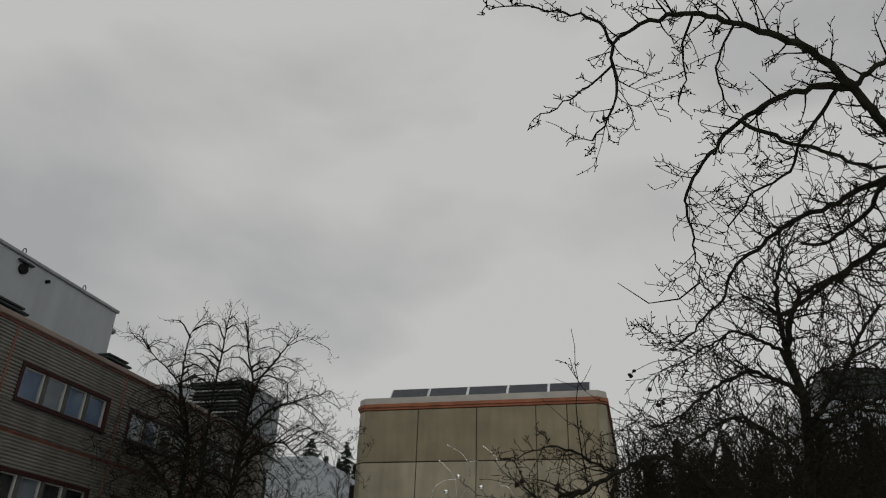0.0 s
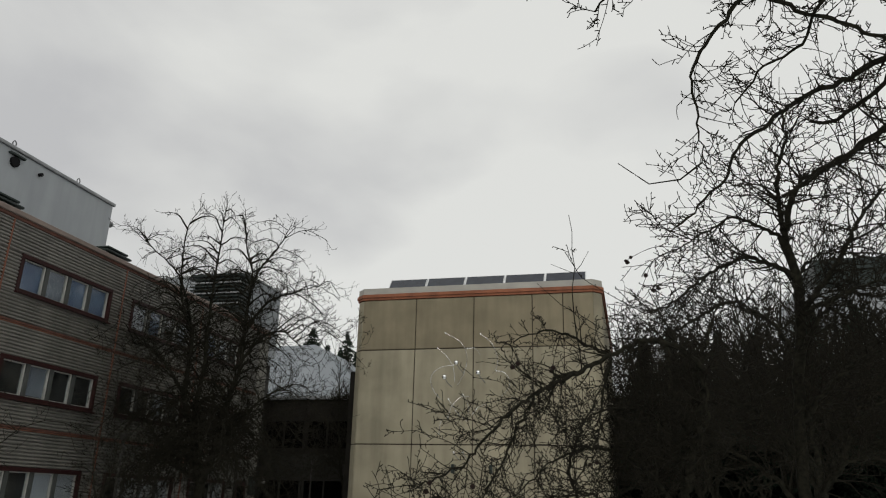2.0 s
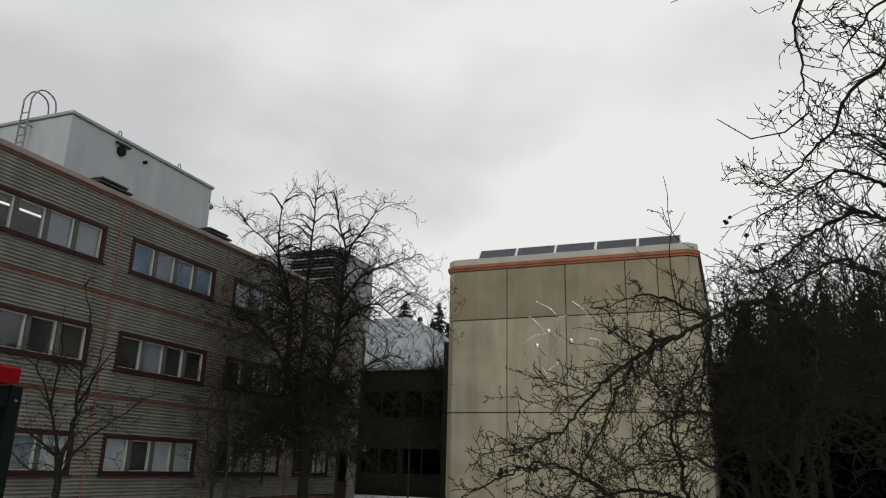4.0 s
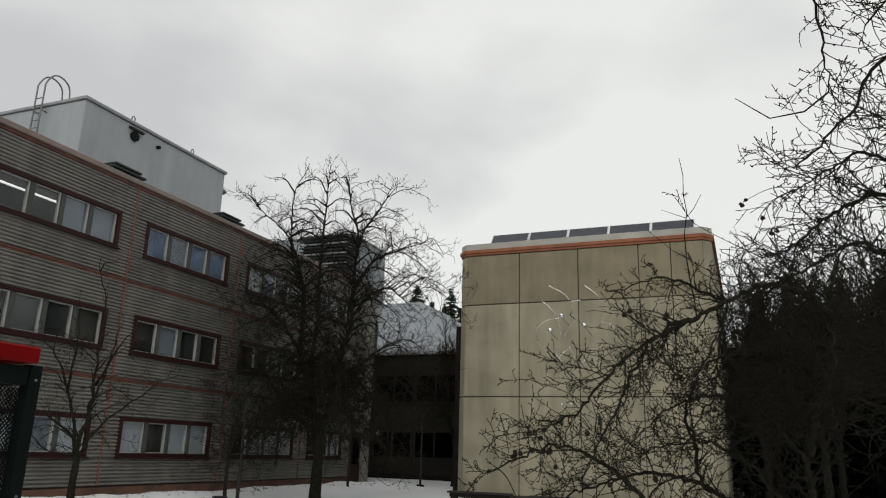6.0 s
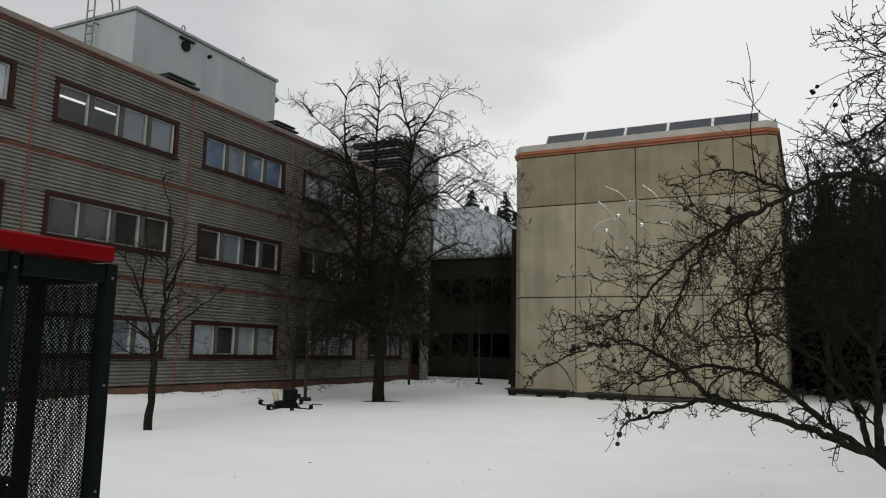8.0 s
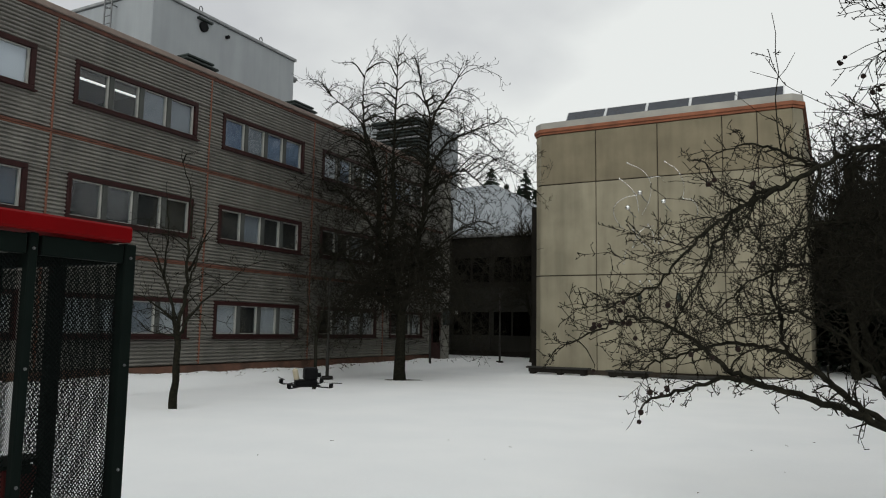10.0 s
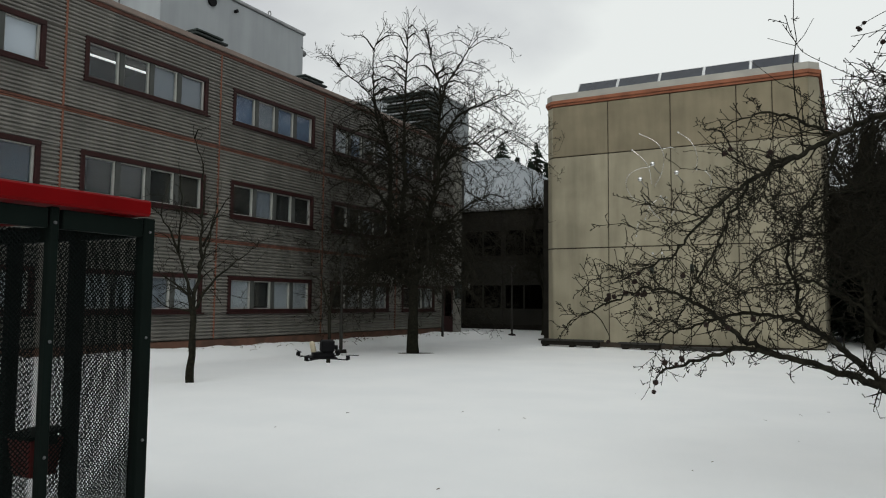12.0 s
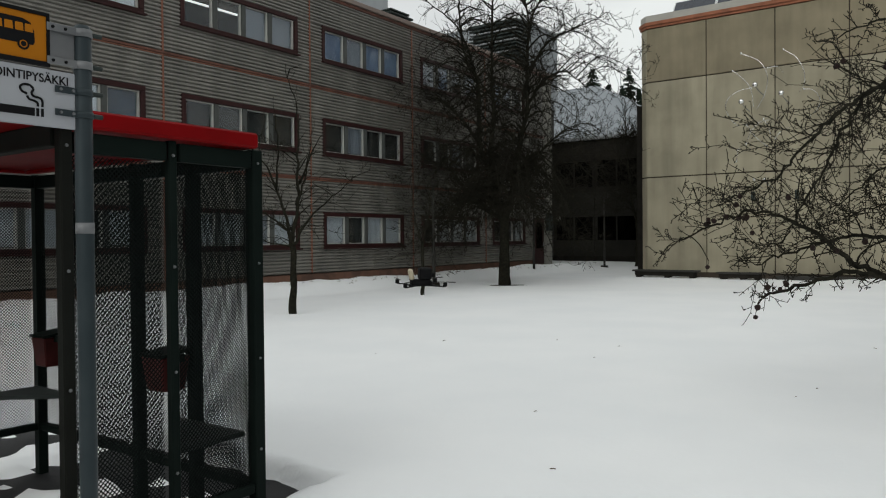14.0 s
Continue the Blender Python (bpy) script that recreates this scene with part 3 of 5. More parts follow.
for nm, b in (("core", (-21.4, -18.75, 36.1, 37.3, 10.25, 12.9)), ("top_plate", (-21.6, -18.55, 35.9, 37.4, 13.05, 13.2))):
    o = part(nm, boxed(*b, 0.02), DARKVENT, unit)
for k in range(9):
    z = 11.35 + 0.19 * k
    o = part("louvre", boxed(-21.55, -18.6, 35.92, 36.08, z, z + 0.07), PENTCAP if k % 3 == 1 else DARKVENT, unit)
    o = part("louvre", boxed(-18.73, -18.57, 36.1, 37.3, z, z + 0.07), DARKVENT, unit)
for y in (19.3, 24.9):
    v = thing("roof_cowl", "dark layered metal exhaust cowl on the roof edge", "roof vent", (-18.4, y + 0.7, 10.2), group="roof cowls")
    for k, (w_, h) in enumerate(((0.52, 10.30), (0.62, 10.52), (0.74, 10.70), (0.60, 10.86))):
        o = part("cowl_plate", boxed(-18.4 - w_, -18.4 + w_ * 0.6, y + 0.75 - w_, y + 0.75 + w_, h, h + 0.075, 0.015), DARKVENT, v)
    o = part("cowl_core", boxed(-18.75, -18.15, y + 0.35, y + 1.1, 10.2, 10.86, 0.02), DARKVENT, v)

# ---- the concrete block ----
BX0, BX1, BY = -10.72, -0.02, 32.5
block = thing("concrete_hall", "windowless block of beige concrete panels with orange roof trim", "building", (-5.4, 38, 0))


def hall(name, bm, mat, label=""):
    o = part(name, bm, mat, block, label)
    return o


CH = 0.33
plan = [(BX0 + CH, BY + 0.05), (BX1 - CH, BY + 0.05), (BX1 - 0.05, BY + CH), (BX1 - 0.05, 45.9), (BX0 + 0.05, 45.9), (BX0 + 0.05, BY + CH)]
hall("core", prism(bmesh.new(), plan, -0.3, 10.4), JOINT)
zcut = [0.28, 4.22, 8.18, 10.42]
xcut = [BX0 + CH, -7.94, -5.38, -2.88, -1.60, BX1 - CH]


def panel(a, b, z0, z1, depth=0.12):
    """One cast panel between two plan points, with chamfered edges."""
    v = Vector(b) - Vector(a)
    n = v.length
    bm = bmesh.new()
    box(bm, 0.018, n - 0.018, 0, depth, z0 + 0.022, z1 - 0.022, bevel=0.014)
    bmesh.ops.transform(bm, matrix=Matrix.Translation((*a, 0)) @ Matrix.Rotation(math.atan2(v.y, v.x), 4, "Z"), verts=bm.verts)
    return bm


for z0, z1 in zip(zcut, zcut[1:]):
    for a, b in zip(xcut, xcut[1:]):
        hall("concrete_panel", panel((a, BY), (b, BY), z0, z1), CONCRETE_TAN if z0 > 8 else CONCRETE)
    hall("corner_panel", panel((BX0, BY + CH), (BX0 + CH, BY), z0, z1, 0.08), CONCRETE)
    hall("corner_panel", panel((BX1 - CH, BY), (BX1, BY + CH), z0, z1, 0.08), CONCRETE)
    for k in range(5):
        y0, y1 = BY + CH + k * 2.6, BY + CH + (k + 1) * 2.6
        hall("concrete_panel", panel((BX1, y0), (BX1, y1), z0, z1), CONCRETE)
        hall("concrete_panel", panel((BX0, y1), (BX0, y0), z0, z1), CONCRETE)


def ring(grow_by):
    g = grow_by
    return [(BX0 + CH - 0.2 * g, BY - g), (BX1 - CH + 0.2 * g, BY - g), (BX1 + g, BY + CH - 0.2 * g), (BX1 + g, 46), (BX0 - g, 46), (BX0 - g, BY + CH - 0.2 * g)]


hall("roof_trim", prism(bmesh.new(), ring(0.05), 10.42, 10.52), ORANGE, "orange-red painted roof trim")
hall("roof_trim", prism(bmesh.new(), ring(0.10), 10.522, 10.66), ORANGE, "orange-red painted roof trim")
hall("coping", prism(bmesh.new(), ring(0.03), 10.662, 10.95), CAPGREY)
hall("base", prism(bmesh.new(), ring(-0.08), -0.3, 0.27), DARKGREY)
hall("ledge", boxed(-5.3, BX1 + 0.2, BY - 0.42, BY - 0.02, -0.3, 0.24, 0.03), DARKGREY, "low weathered dark ledge")
hall("service_duct", boxed(-11.54, -11.30, 34.4, 34.6, -0.3, 7.6, 0.02), DARKWOOD, "dark upright service duct")
for z in (1.5, 4.2, 6.8):
    hall("duct_bracket", boxed(-11.30, BX0 - 0.002, 34.5, 34.56, z, z + 0.08), DARKVENT)
for k in range(5):
    w_ = 1.80
    x0 = -9.78 + k * 1.825
    sp = thing("solar_panel", "tilted dark solar panel in a pale aluminium frame", "solar panel", (x0, 33.75, 10.95), group="solar panels on the roof")
    tilt = pose(0, 0, 0, 52, 0, 0)
    for nm, b, mt in (("cell_sheet", (0.04, w_ - 0.05, 0.03, 1.13, 0.03, 0.05), SOLAR), ("back_sheet", (0.02, w_ - 0.03, 0.02, 1.14, 0.0, 0.028), ALU)):
        bm = boxed(*b)
        bmesh.ops.transform(bm, matrix=tilt, verts=bm.verts)
        part(nm, bm, mt, sp, local=True)
    for b in ((0.0, 0.04, 0, 1.16, 0, 0.06), (w_ - 0.05, w_ - 0.01, 0, 1.16, 0, 0.06), (0.04, w_ - 0.05, 0, 0.03, 0, 0.06), (0.04, w_ - 0.05, 1.13, 1.16, 0, 0.06)):
        bm = boxed(*b)
        bmesh.ops.transform(bm, matrix=tilt, verts=bm.verts)
        part("frame_rail", bm, ALU, sp, local=True)
    for x in (0.1, w_ - 0.15):
        part("stand", boxed(x, x + 0.04, 0.62, 0.66, 0, 0.80), ALU, sp, local=True)

# ---- plain unseen walls behind the viewer, added to darken the facade and its reflections ----
CLOSING = material("dull_brown_closing_wall", (0.12, 0.095, 0.075), (0.085, 0.068, 0.055), 0.8, 0.85, 0, 0.2, 30, stain=0.3)
tagged(part("wall_east", boxed(26, 26.6, -25, 45.9, -0.3, 12.0), CLOSING), "plain dull brown wall, added out of view to cut low sky light", "wall", kind="structure")
tagged(part("wall_south", boxed(-36, 25.99, -25.6, -25, -0.3, 10.0), CLOSING), "plain dull brown wall, added out of view to cut low sky light", "wall", kind="structure")

# ---- dark wing at the end of the courtyard ----
wing = thing("courtyard_wing", "dark two-storey timber-clad wing with window bands", "building", (0, 48, 0))


def wing_part(name, bm, mat, label="", under=None):
    o = part(name, bm, mat, under or wing, label)
    return o


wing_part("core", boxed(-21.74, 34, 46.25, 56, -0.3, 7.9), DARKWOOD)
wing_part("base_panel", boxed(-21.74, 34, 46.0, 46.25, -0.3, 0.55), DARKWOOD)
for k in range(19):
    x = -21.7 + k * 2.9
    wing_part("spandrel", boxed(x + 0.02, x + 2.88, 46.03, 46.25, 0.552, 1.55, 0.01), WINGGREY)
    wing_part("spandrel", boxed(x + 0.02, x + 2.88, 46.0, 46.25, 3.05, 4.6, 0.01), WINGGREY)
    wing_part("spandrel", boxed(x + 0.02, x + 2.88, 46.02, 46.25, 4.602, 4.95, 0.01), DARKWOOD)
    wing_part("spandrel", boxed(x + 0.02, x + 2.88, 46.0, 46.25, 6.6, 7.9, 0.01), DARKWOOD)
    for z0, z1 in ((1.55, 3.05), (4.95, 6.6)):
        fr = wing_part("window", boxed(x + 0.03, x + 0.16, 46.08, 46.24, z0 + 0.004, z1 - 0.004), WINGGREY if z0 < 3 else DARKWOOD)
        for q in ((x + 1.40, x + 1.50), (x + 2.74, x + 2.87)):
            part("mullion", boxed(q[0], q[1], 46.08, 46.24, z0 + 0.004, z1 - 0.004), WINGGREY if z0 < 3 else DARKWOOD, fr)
        for a, b in ((x + 0.16, x + 1.40), (x + 1.50, x + 2.74)):
            o = part("pane", boxed(a, b, 46.17, 46.18, z0 + 0.01, z1 - 0.01), DARKPANE, fr)
            o.visible_shadow = False
wing_part("roof", boxed(-21.74, 34.2, 45.75, 56, 7.902, 8.12, 0.02), PENTCAP)
lamp = thing("wall_lamp", "small white box lamp on the dark wall", "lamp", (-21.3, 45.95, 3.0))
part("housing", boxed(-0.16, 0.16, -0.06, 0.05, -0.16, 0.16, 0.03), WHITEFRAME, lamp, local=True)
part("bracket", boxed(-0.05, 0.05, 0.05, 0.10, -0.05, 0.05), STEEL, lamp, local=True)
pent3 = thing("roof_penthouse", "pale roof penthouse with a dark louvred top behind trees", "plant room", (13.5, 48, 8.1))
for nm, b, mt in (("shell", (10.4, 18, 46.6, 52, 8.1, 14.0), PENT), ("louvre_band", (11.5, 18.1, 46.5, 52.1, 14.0, 15.7), DARKVENT)):
    o = part(nm, boxed(*b, 0.02), mt, pent3)
# a pale hall beyond
far = thing("far_hall", "pale distant hall with a sloped roof edge", "building", (-36, 86, 0))
bm = prism(bmesh.new(), [(-56, -0.5), (-29.5, -0.5), (-29.5, 15.5), (-35.5, 19.6), (-56, 19.2)], 0, 20)
bmesh.ops.transform(bm, matrix=Matrix.Translation((0, 84, 0)) @ Matrix.Rotation(radians(90), 4, "X") @ Matrix.Translation((0, 0, -20)), verts=bm.verts)
o = part("wall", bm, FARWALL, far)
for k in range(14):
    o = part("seam", boxed(-54 + k * 1.8, -53.9 + k * 1.8, 83.9, 84.0, 0, 15.0), PENTCAP, far)
o = part("roof_band", boxed(-56, -29.4, 83.8, 84.0, 12.0, 12.4), PENTCAP, far)

# ---- wall sculpture and things at the foot of the block ----
art = thing("wall_sculpture", "bent steel rods and polished balls on the concrete wall", "sculpture", (-5.6, 32.3, 6.5))
for bend in (
    [(-6.47, 8.72), (-5.84, 8.34), (-5.55, 7.78), (-5.66, 7.13), (-6.01, 6.59)],
    [(-4.97, 8.64), (-4.51, 8.25), (-4.28, 7.69), (-4.34, 7.24), (-4.53, 7.06)],
    [(-6.79, 8.1), (-6.37, 7.71), (-6.14, 7.29), (-6.12, 6.7)],
    [(-6.11, 7.36), (-6.57, 7.3), (-6.97, 7.05), (-7.07, 6.69), (-6.91, 6.28), (-6.65, 6.0)],
    [(-5.52, 8.04), (-5.2, 8.06), (-5.05, 7.85)],
    [(-4.29, 7.1), (-3.97, 7.02), (-3.77, 6.69), (-3.86, 6.37), (-4.17, 6.14)],
    [(-6.29, 5.26), (-6.13, 5.71), (-5.8, 6.06), (-5.48, 6.14)],
    [(-6.28, 5.98), (-5.94, 5.47), (-5.56, 5.1)],
    [(-5.26, 5.39), (-5.04, 5.66), (-4.73, 5.84)],
    [(-5.67, 6.15), (-5.48, 5.75), (-5.51, 5.36)],
    [(-6.66, 4.61), (-6.59, 5.07), (-6.5, 5.33)],
):
    n = len(bend) - 1
    p = [(x, 31.97 + 0.4 * (k / n) ** 3, z) for k, (x, z) in enumerate(bend)]
    rod("bent_rod", p, 0.0135, CHROME, art, 6)
    bm = bmesh.new()
    bmesh.ops.create_uvsphere(bm, u_segments=10, v_segments=6, radius=0.042, matrix=Matrix.Translation(p[0]))
    part("rod_tip", bm, CHROME, art, smooth=True)
for x, z in ((-5.95, 7.44), (-6.44, 6.86), (-5.03, 7.02), (-5.99, 3.88), (-5.62, 3.88)):
    bm = bmesh.new()
    bmesh.ops.create_uvsphere(bm, u_segments=16, v_segments=10, radius=0.11 if z > 5 else 0.055, matrix=Matrix.Translation((x, 31.85, z)))
    part("ball", bm, CHROME, art, "polished steel ball", smooth=True)
    rod("ball_stem", [(x, 31.9, z - 0.04), (x + 0.1, 32.1, z - 0.22), (x + 0.16, 32.5, z - 0.30)], 0.016, STEEL, art, 6)
for x in (-6.15, -4.6):
    part("fixing_bracket", boxed(x - 0.06, x + 0.06, 32.3, 32.52, 3.1, 3.45, 0.01), DARKVENT, art)


def bench(x0, x1, top):
    b = thing("bench", "low dark timber bench against the concrete wall", "bench", ((x0 + x1) / 2, 31.85, 0.0), group="benches at the block")
    part("plank", boxed(x0, x1, 31.62, 31.84, top - 0.07, top, 0.012), DARKGREY, b)
    part("plank", boxed(x0, x1, 31.86, 32.10, top - 0.07, top, 0.012), DARKGREY, b)
    part("front_board", boxed(x0 + 0.1, x1 - 0.1, 31.68, 31.72, top - 0.22, top - 0.072), DARKWOOD, b)
    for x in (x0 + 0.15, (x0 + x1) / 2, x1 - 0.35):
        part("leg", boxed(x, x + 0.2, 31.66, 32.06, -0.1, top - 0.071, 0.01), DARKWOOD, b)


bench(-10.72, -8.05, 0.40)
bench(-7.35, -5.6, 0.36)

# ---- lamp posts along the path ----
for i, (x, y, h) in enumerate(((-15.56, 24.4, 3.7), (-16.65, 34.1, 3.6), (-16.45, 42.1, 3.9))):
    lp = thing("lamp_post", "slim dark steel lamp post on a round foot in snow", "lamp post", (x, y, 0), group="lamp posts by the path")
    tb = Tubes()
    tb.add([Vector((x, y, -0.1)), Vector((x, y, 1.1)), Vector((x, y, 1.12)), Vector((x, y, h))], [0.062, 0.062, 0.048, 0.042], 12)
    tb.mesh("pole", DARKGREY, lp)
    bm = bmesh.new()
    bmesh.ops.create_cone(bm, cap_ends=True, segments=18, radius1=0.24, radius2=0.20, depth=0.16, matrix=Matrix.Translation((x, y, 0.04)))
    part("foot", bm, DARKWOOD, lp)
    bm = bmesh.new()
    bmesh.ops.create_cone(bm, cap_ends=True, segments=18, radius1=0.10, radius2=0.22, depth=0.20, matrix=Matrix.Translation((x, y, h + 0.1)))
    part("lamp_head", bm, DARKGREY, lp)

# ---- trees ----
NEAR = dict(seg=0.06, bend=0.085, lift=0.012, up=0.12, thin=0.0036, thick=0.016, spurs=1, spur_chance=0.55, spur=(0.015, 0.055), fork=0.34, wobble=0.014)
MID = dict(seg=0.22, bend=0.10, lift=0.03, up=0.3, thin=0.0075, thick=0.03, spurs=1, spur_chance=0.25, spur=(0.06, 0.16), fork=0.5, wobble=0.025)


def fruits(tree, rng, spots, lines, tw, mesh):
    """Withered apples in small clusters, each on a drooping twig from the nearest limb."""
    bare = [p for line in lines for p in line[len(line) // 3:]]
    for spot in spots:
        p = Vector(spot)
        q = min(bare, key=lambda r: (r - p).length + (0.3 if r.z < p.z else 0.0))
        mid = (p + q) * 0.5 + Vector((0, 0, 0.10 * (p - q).length + 0.02))
        line = spline([q, mid, p + Vector((0, 0, 0.03))], 0.06)
        tw.add(line, [0.006 - 0.0025 * i / len(line) for i in range(len(line))], 4)
        for _ in range(rng.randint(1, 3)):
            c = p + Vector((rng.gauss(0, 0.03), rng.gauss(0, 0.03), rng.gauss(0, 0.03) - 0.02))
            tw.add([p + Vector((0, 0, 0.03)), c], [0.003, 0.003], 3)
            shared("apple", mesh, Matrix.Translation(c) @ Matrix.Rotation(rng.random() * 6, 4, (0.3, 1, 0.2)) @ Matrix.Scale(rng.uniform(0.75, 1.15), 4), tree)


def fruit_mesh():
    bm = bmesh.new()
    bmesh.ops.create_icosphere(bm, subdivisions=2, radius=0.028)
    for v in bm.verts:
        n = v.co.normalized()
        v.co *= 1 + 0.25 * noise.noise(n * 1.6) - 0.25 * max(0, n.z - 0.75)
    me = bpy.data.meshes.new("apple")
    bm.to_mesh(me)
    bm.free()
    me.materials.append(FRUIT)
    return me


APPLE = fruit_mesh()


def apple_tree(at, label, trunk, limbs, seed, opts, every=0.05, reach=0.72, level=2, spots=(), slim=0.8):
    rng = random.Random(seed)
    tree = thing("apple_tree", label, "tree", at)
    tw, tb = Tubes(), Tubes()
    r0, r1, pts = trunk
    limb(tb, tw, rng, pts, r0, r1, 9.0, 0.1, 0, opts)
    tb.mesh("trunk", BARK, tree)
    lines = []
    for r0, r1, pts, *short in limbs:
        tb = Tubes()
        near = (short[0] if short else 1.0) * reach * (0.35 + 0.65 * min(1.0, r0 / 0.05))
        lines.append(limb(tb, tw, rng, pts, r0 * slim, r1, every if near > 0.05 else 9.0, near, level, opts))
        tb.mesh("limb", BARK, tree)
    fruits(tree, rng, spots, lines, tw, APPLE)
    o = tw.mesh("crown", TWIG, tree, smooth=False)
    o["kind"] = "stuff"
    return tree, lines


apple_tree((1.96, 11.17, 0), "spreading bare apple tree with a few withered apples", (0.125, 0.085, [(2.02, 11.18, -0.15), (1.86, 11.19, 0.37), (1.72, 11.19, 0.63), (1.39, 11.16, 0.93)]), [
    (0.080, 0.013, [(1.39, 11.15, 0.88), (1.04, 11.06, 1.02), (0.61, 10.96, 1.18), (0.15, 10.83, 1.31), (-0.23, 10.67, 1.38), (-0.66, 10.48, 1.25), (-0.98, 10.28, 1.12)], 0.36),
    (0.05, 0.006, [(0.14, 10.88, 1.31), (-0.23, 10.71, 1.49), (-0.54, 10.53, 1.78), (-0.98, 10.3, 2.01), (-1.38, 10.05, 1.89), (-1.79, 9.77, 1.66)], 0.65),
    (0.066, 0.010, [(1.34, 11.26, 0.89), (1.04, 11.24, 1.1), (0.7, 11.22, 1.39), (0.44, 11.18, 1.6), (0.23, 11.13, 1.67), (-0.14, 11.05, 1.75), (-0.68, 10.93, 1.63), (-1.16, 10.78, 1.44)], 0.7),
    (0.045, 0.012, [(0.32, 11.2, 1.64), (0.29, 11.28, 1.96), (0.19, 11.33, 2.37), (0.36, 11.38, 2.86), (0.55, 11.41, 3.26)], 0.8),
    (0.075, 0.025, [(1.42, 11.24, 0.81), (1.42, 11.36, 1.19), (1.43, 11.47, 1.73), (1.43, 11.54, 2.23), (1.52, 11.57, 2.86), (1.72, 11.55, 3.48), (1.91, 11.49, 4.1)], 0.7),
    (0.055, 0.02, [(1.35, 11.36, 0.91), (1.26, 11.51, 1.24), (1.19, 11.65, 1.48), (1.09, 11.78, 1.98), (0.94, 11.88, 2.5), (0.84, 11.94, 3.12)], 0.7),
    (0.085, 0.008, [(1.44, 11.5, 1.98), (1.67, 11.31, 2.95), (1.72, 11.11, 3.49), (1.38, 10.97, 3.75), (1.05, 10.87, 3.75), (0.72, 10.8, 3.58), (0.34, 10.71, 3.38), (-0.1, 10.6, 3.14), (-0.46, 10.48, 2.85), (-0.82, 10.34, 2.4), (-1.32, 10.13, 2.1)]),
    (0.045, 0.008, [(0.41, 10.86, 3.44), (0.05, 10.78, 3.31), (-0.25, 10.72, 2.93), (-0.43, 10.66, 2.52), (-0.67, 10.56, 2.05), (-0.83, 10.45, 1.68)]),
    (0.04, 0.006, [(0.71, 10.94, 3.61), (0.42, 10.82, 3.77), (0.08, 10.7, 3.87), (-0.28, 10.6, 3.78), (-0.51, 10.51, 3.71)], 0.5),
    (0.016, 0.004, [(0.4, 10.96, 3.45), (0.36, 10.87, 3.88), (0.36, 10.67, 4.61), (0.34, 10.46, 5.2)], 0.06),
    (0.008, 0.003, [(0.36, 10.68, 4.55), (0.24, 10.66, 4.60), (0.10, 10.64, 4.66)], 0.06),
    (0.008, 0.003, [(0.36, 10.68, 4.55), (0.45, 10.66, 4.66), (0.54, 10.64, 4.80)], 0.06),
    (0.008, 0.003, [(0.36, 10.8, 4.1), (0.2, 10.7, 4.18), (-0.06, 10.6, 4.42)], 0.06),
    (0.035, 0.006, [(0.72, 10.8, 3.58), (0.62, 10.78, 3.1), (0.52, 10.8, 2.6), (0.3, 10.8, 2.2), (0.05, 10.8, 1.9)], 1.1),
    (0.035, 0.006, [(1.05, 10.87, 3.75), (1.0, 10.95, 3.2), (0.95, 11.0, 2.7), (0.75, 11.0, 2.3)], 1.1),
    (0.035, 0.006, [(1.38, 10.97, 3.75), (1.35, 10.95, 3.3), (1.2, 10.95, 2.8), (1.15, 10.9, 2.3)], 1.1),
    (0.035, 0.006, [(1.7, 11.1, 3.45), (1.75, 11.0, 3.0), (1.65, 10.9, 2.6), (1.7, 10.8, 2.1)], 1.1),
    (0.05, 0.006, [(1.43, 11.5, 1.9), (1.0, 11.3, 2.4), (0.5, 11.1, 2.6), (0.0, 10.9, 2.4), (-0.4, 10.7, 2.0)]),
    (0.05, 0.006, [(1.3, 11.4, 1.3), (0.8, 11.3, 1.9), (0.3, 11.1, 2.1), (-0.3, 10.9, 1.95)]),
    (0.045, 0.006, [(1.5, 11.5, 2.6), (1.1, 11.2, 3.0), (0.6, 11.0, 3.0), (0.2, 10.9, 2.7)]),
], 11, NEAR, every=0.037, reach=0.8, slim=0.62, spots=[(-1.22, 10.13, 2.14), (-1.48, 10.07, 1.90), (-1.39, 10.09, 1.95), (-1.22, 10.13, 1.96), (-1.10, 10.16, 1.99), (-1.08, 10.17, 1.83), (-1.46, 10.07, 1.47), (-1.01, 10.15, 1.02), (-1.02, 10.16, 0.95), (-0.73, 10.23, 1.29), (-0.31, 10.32, 1.62), (-0.23, 10.16, 3.41), (-0.70, 10.24, 2.16), (-0.51, 10.29, 1.65), (-0.93, 10.19, 1.26), (0.1, 10.7, 3.5), (-0.15, 10.9, 1.7), (0.5, 10.8, 2.4)])
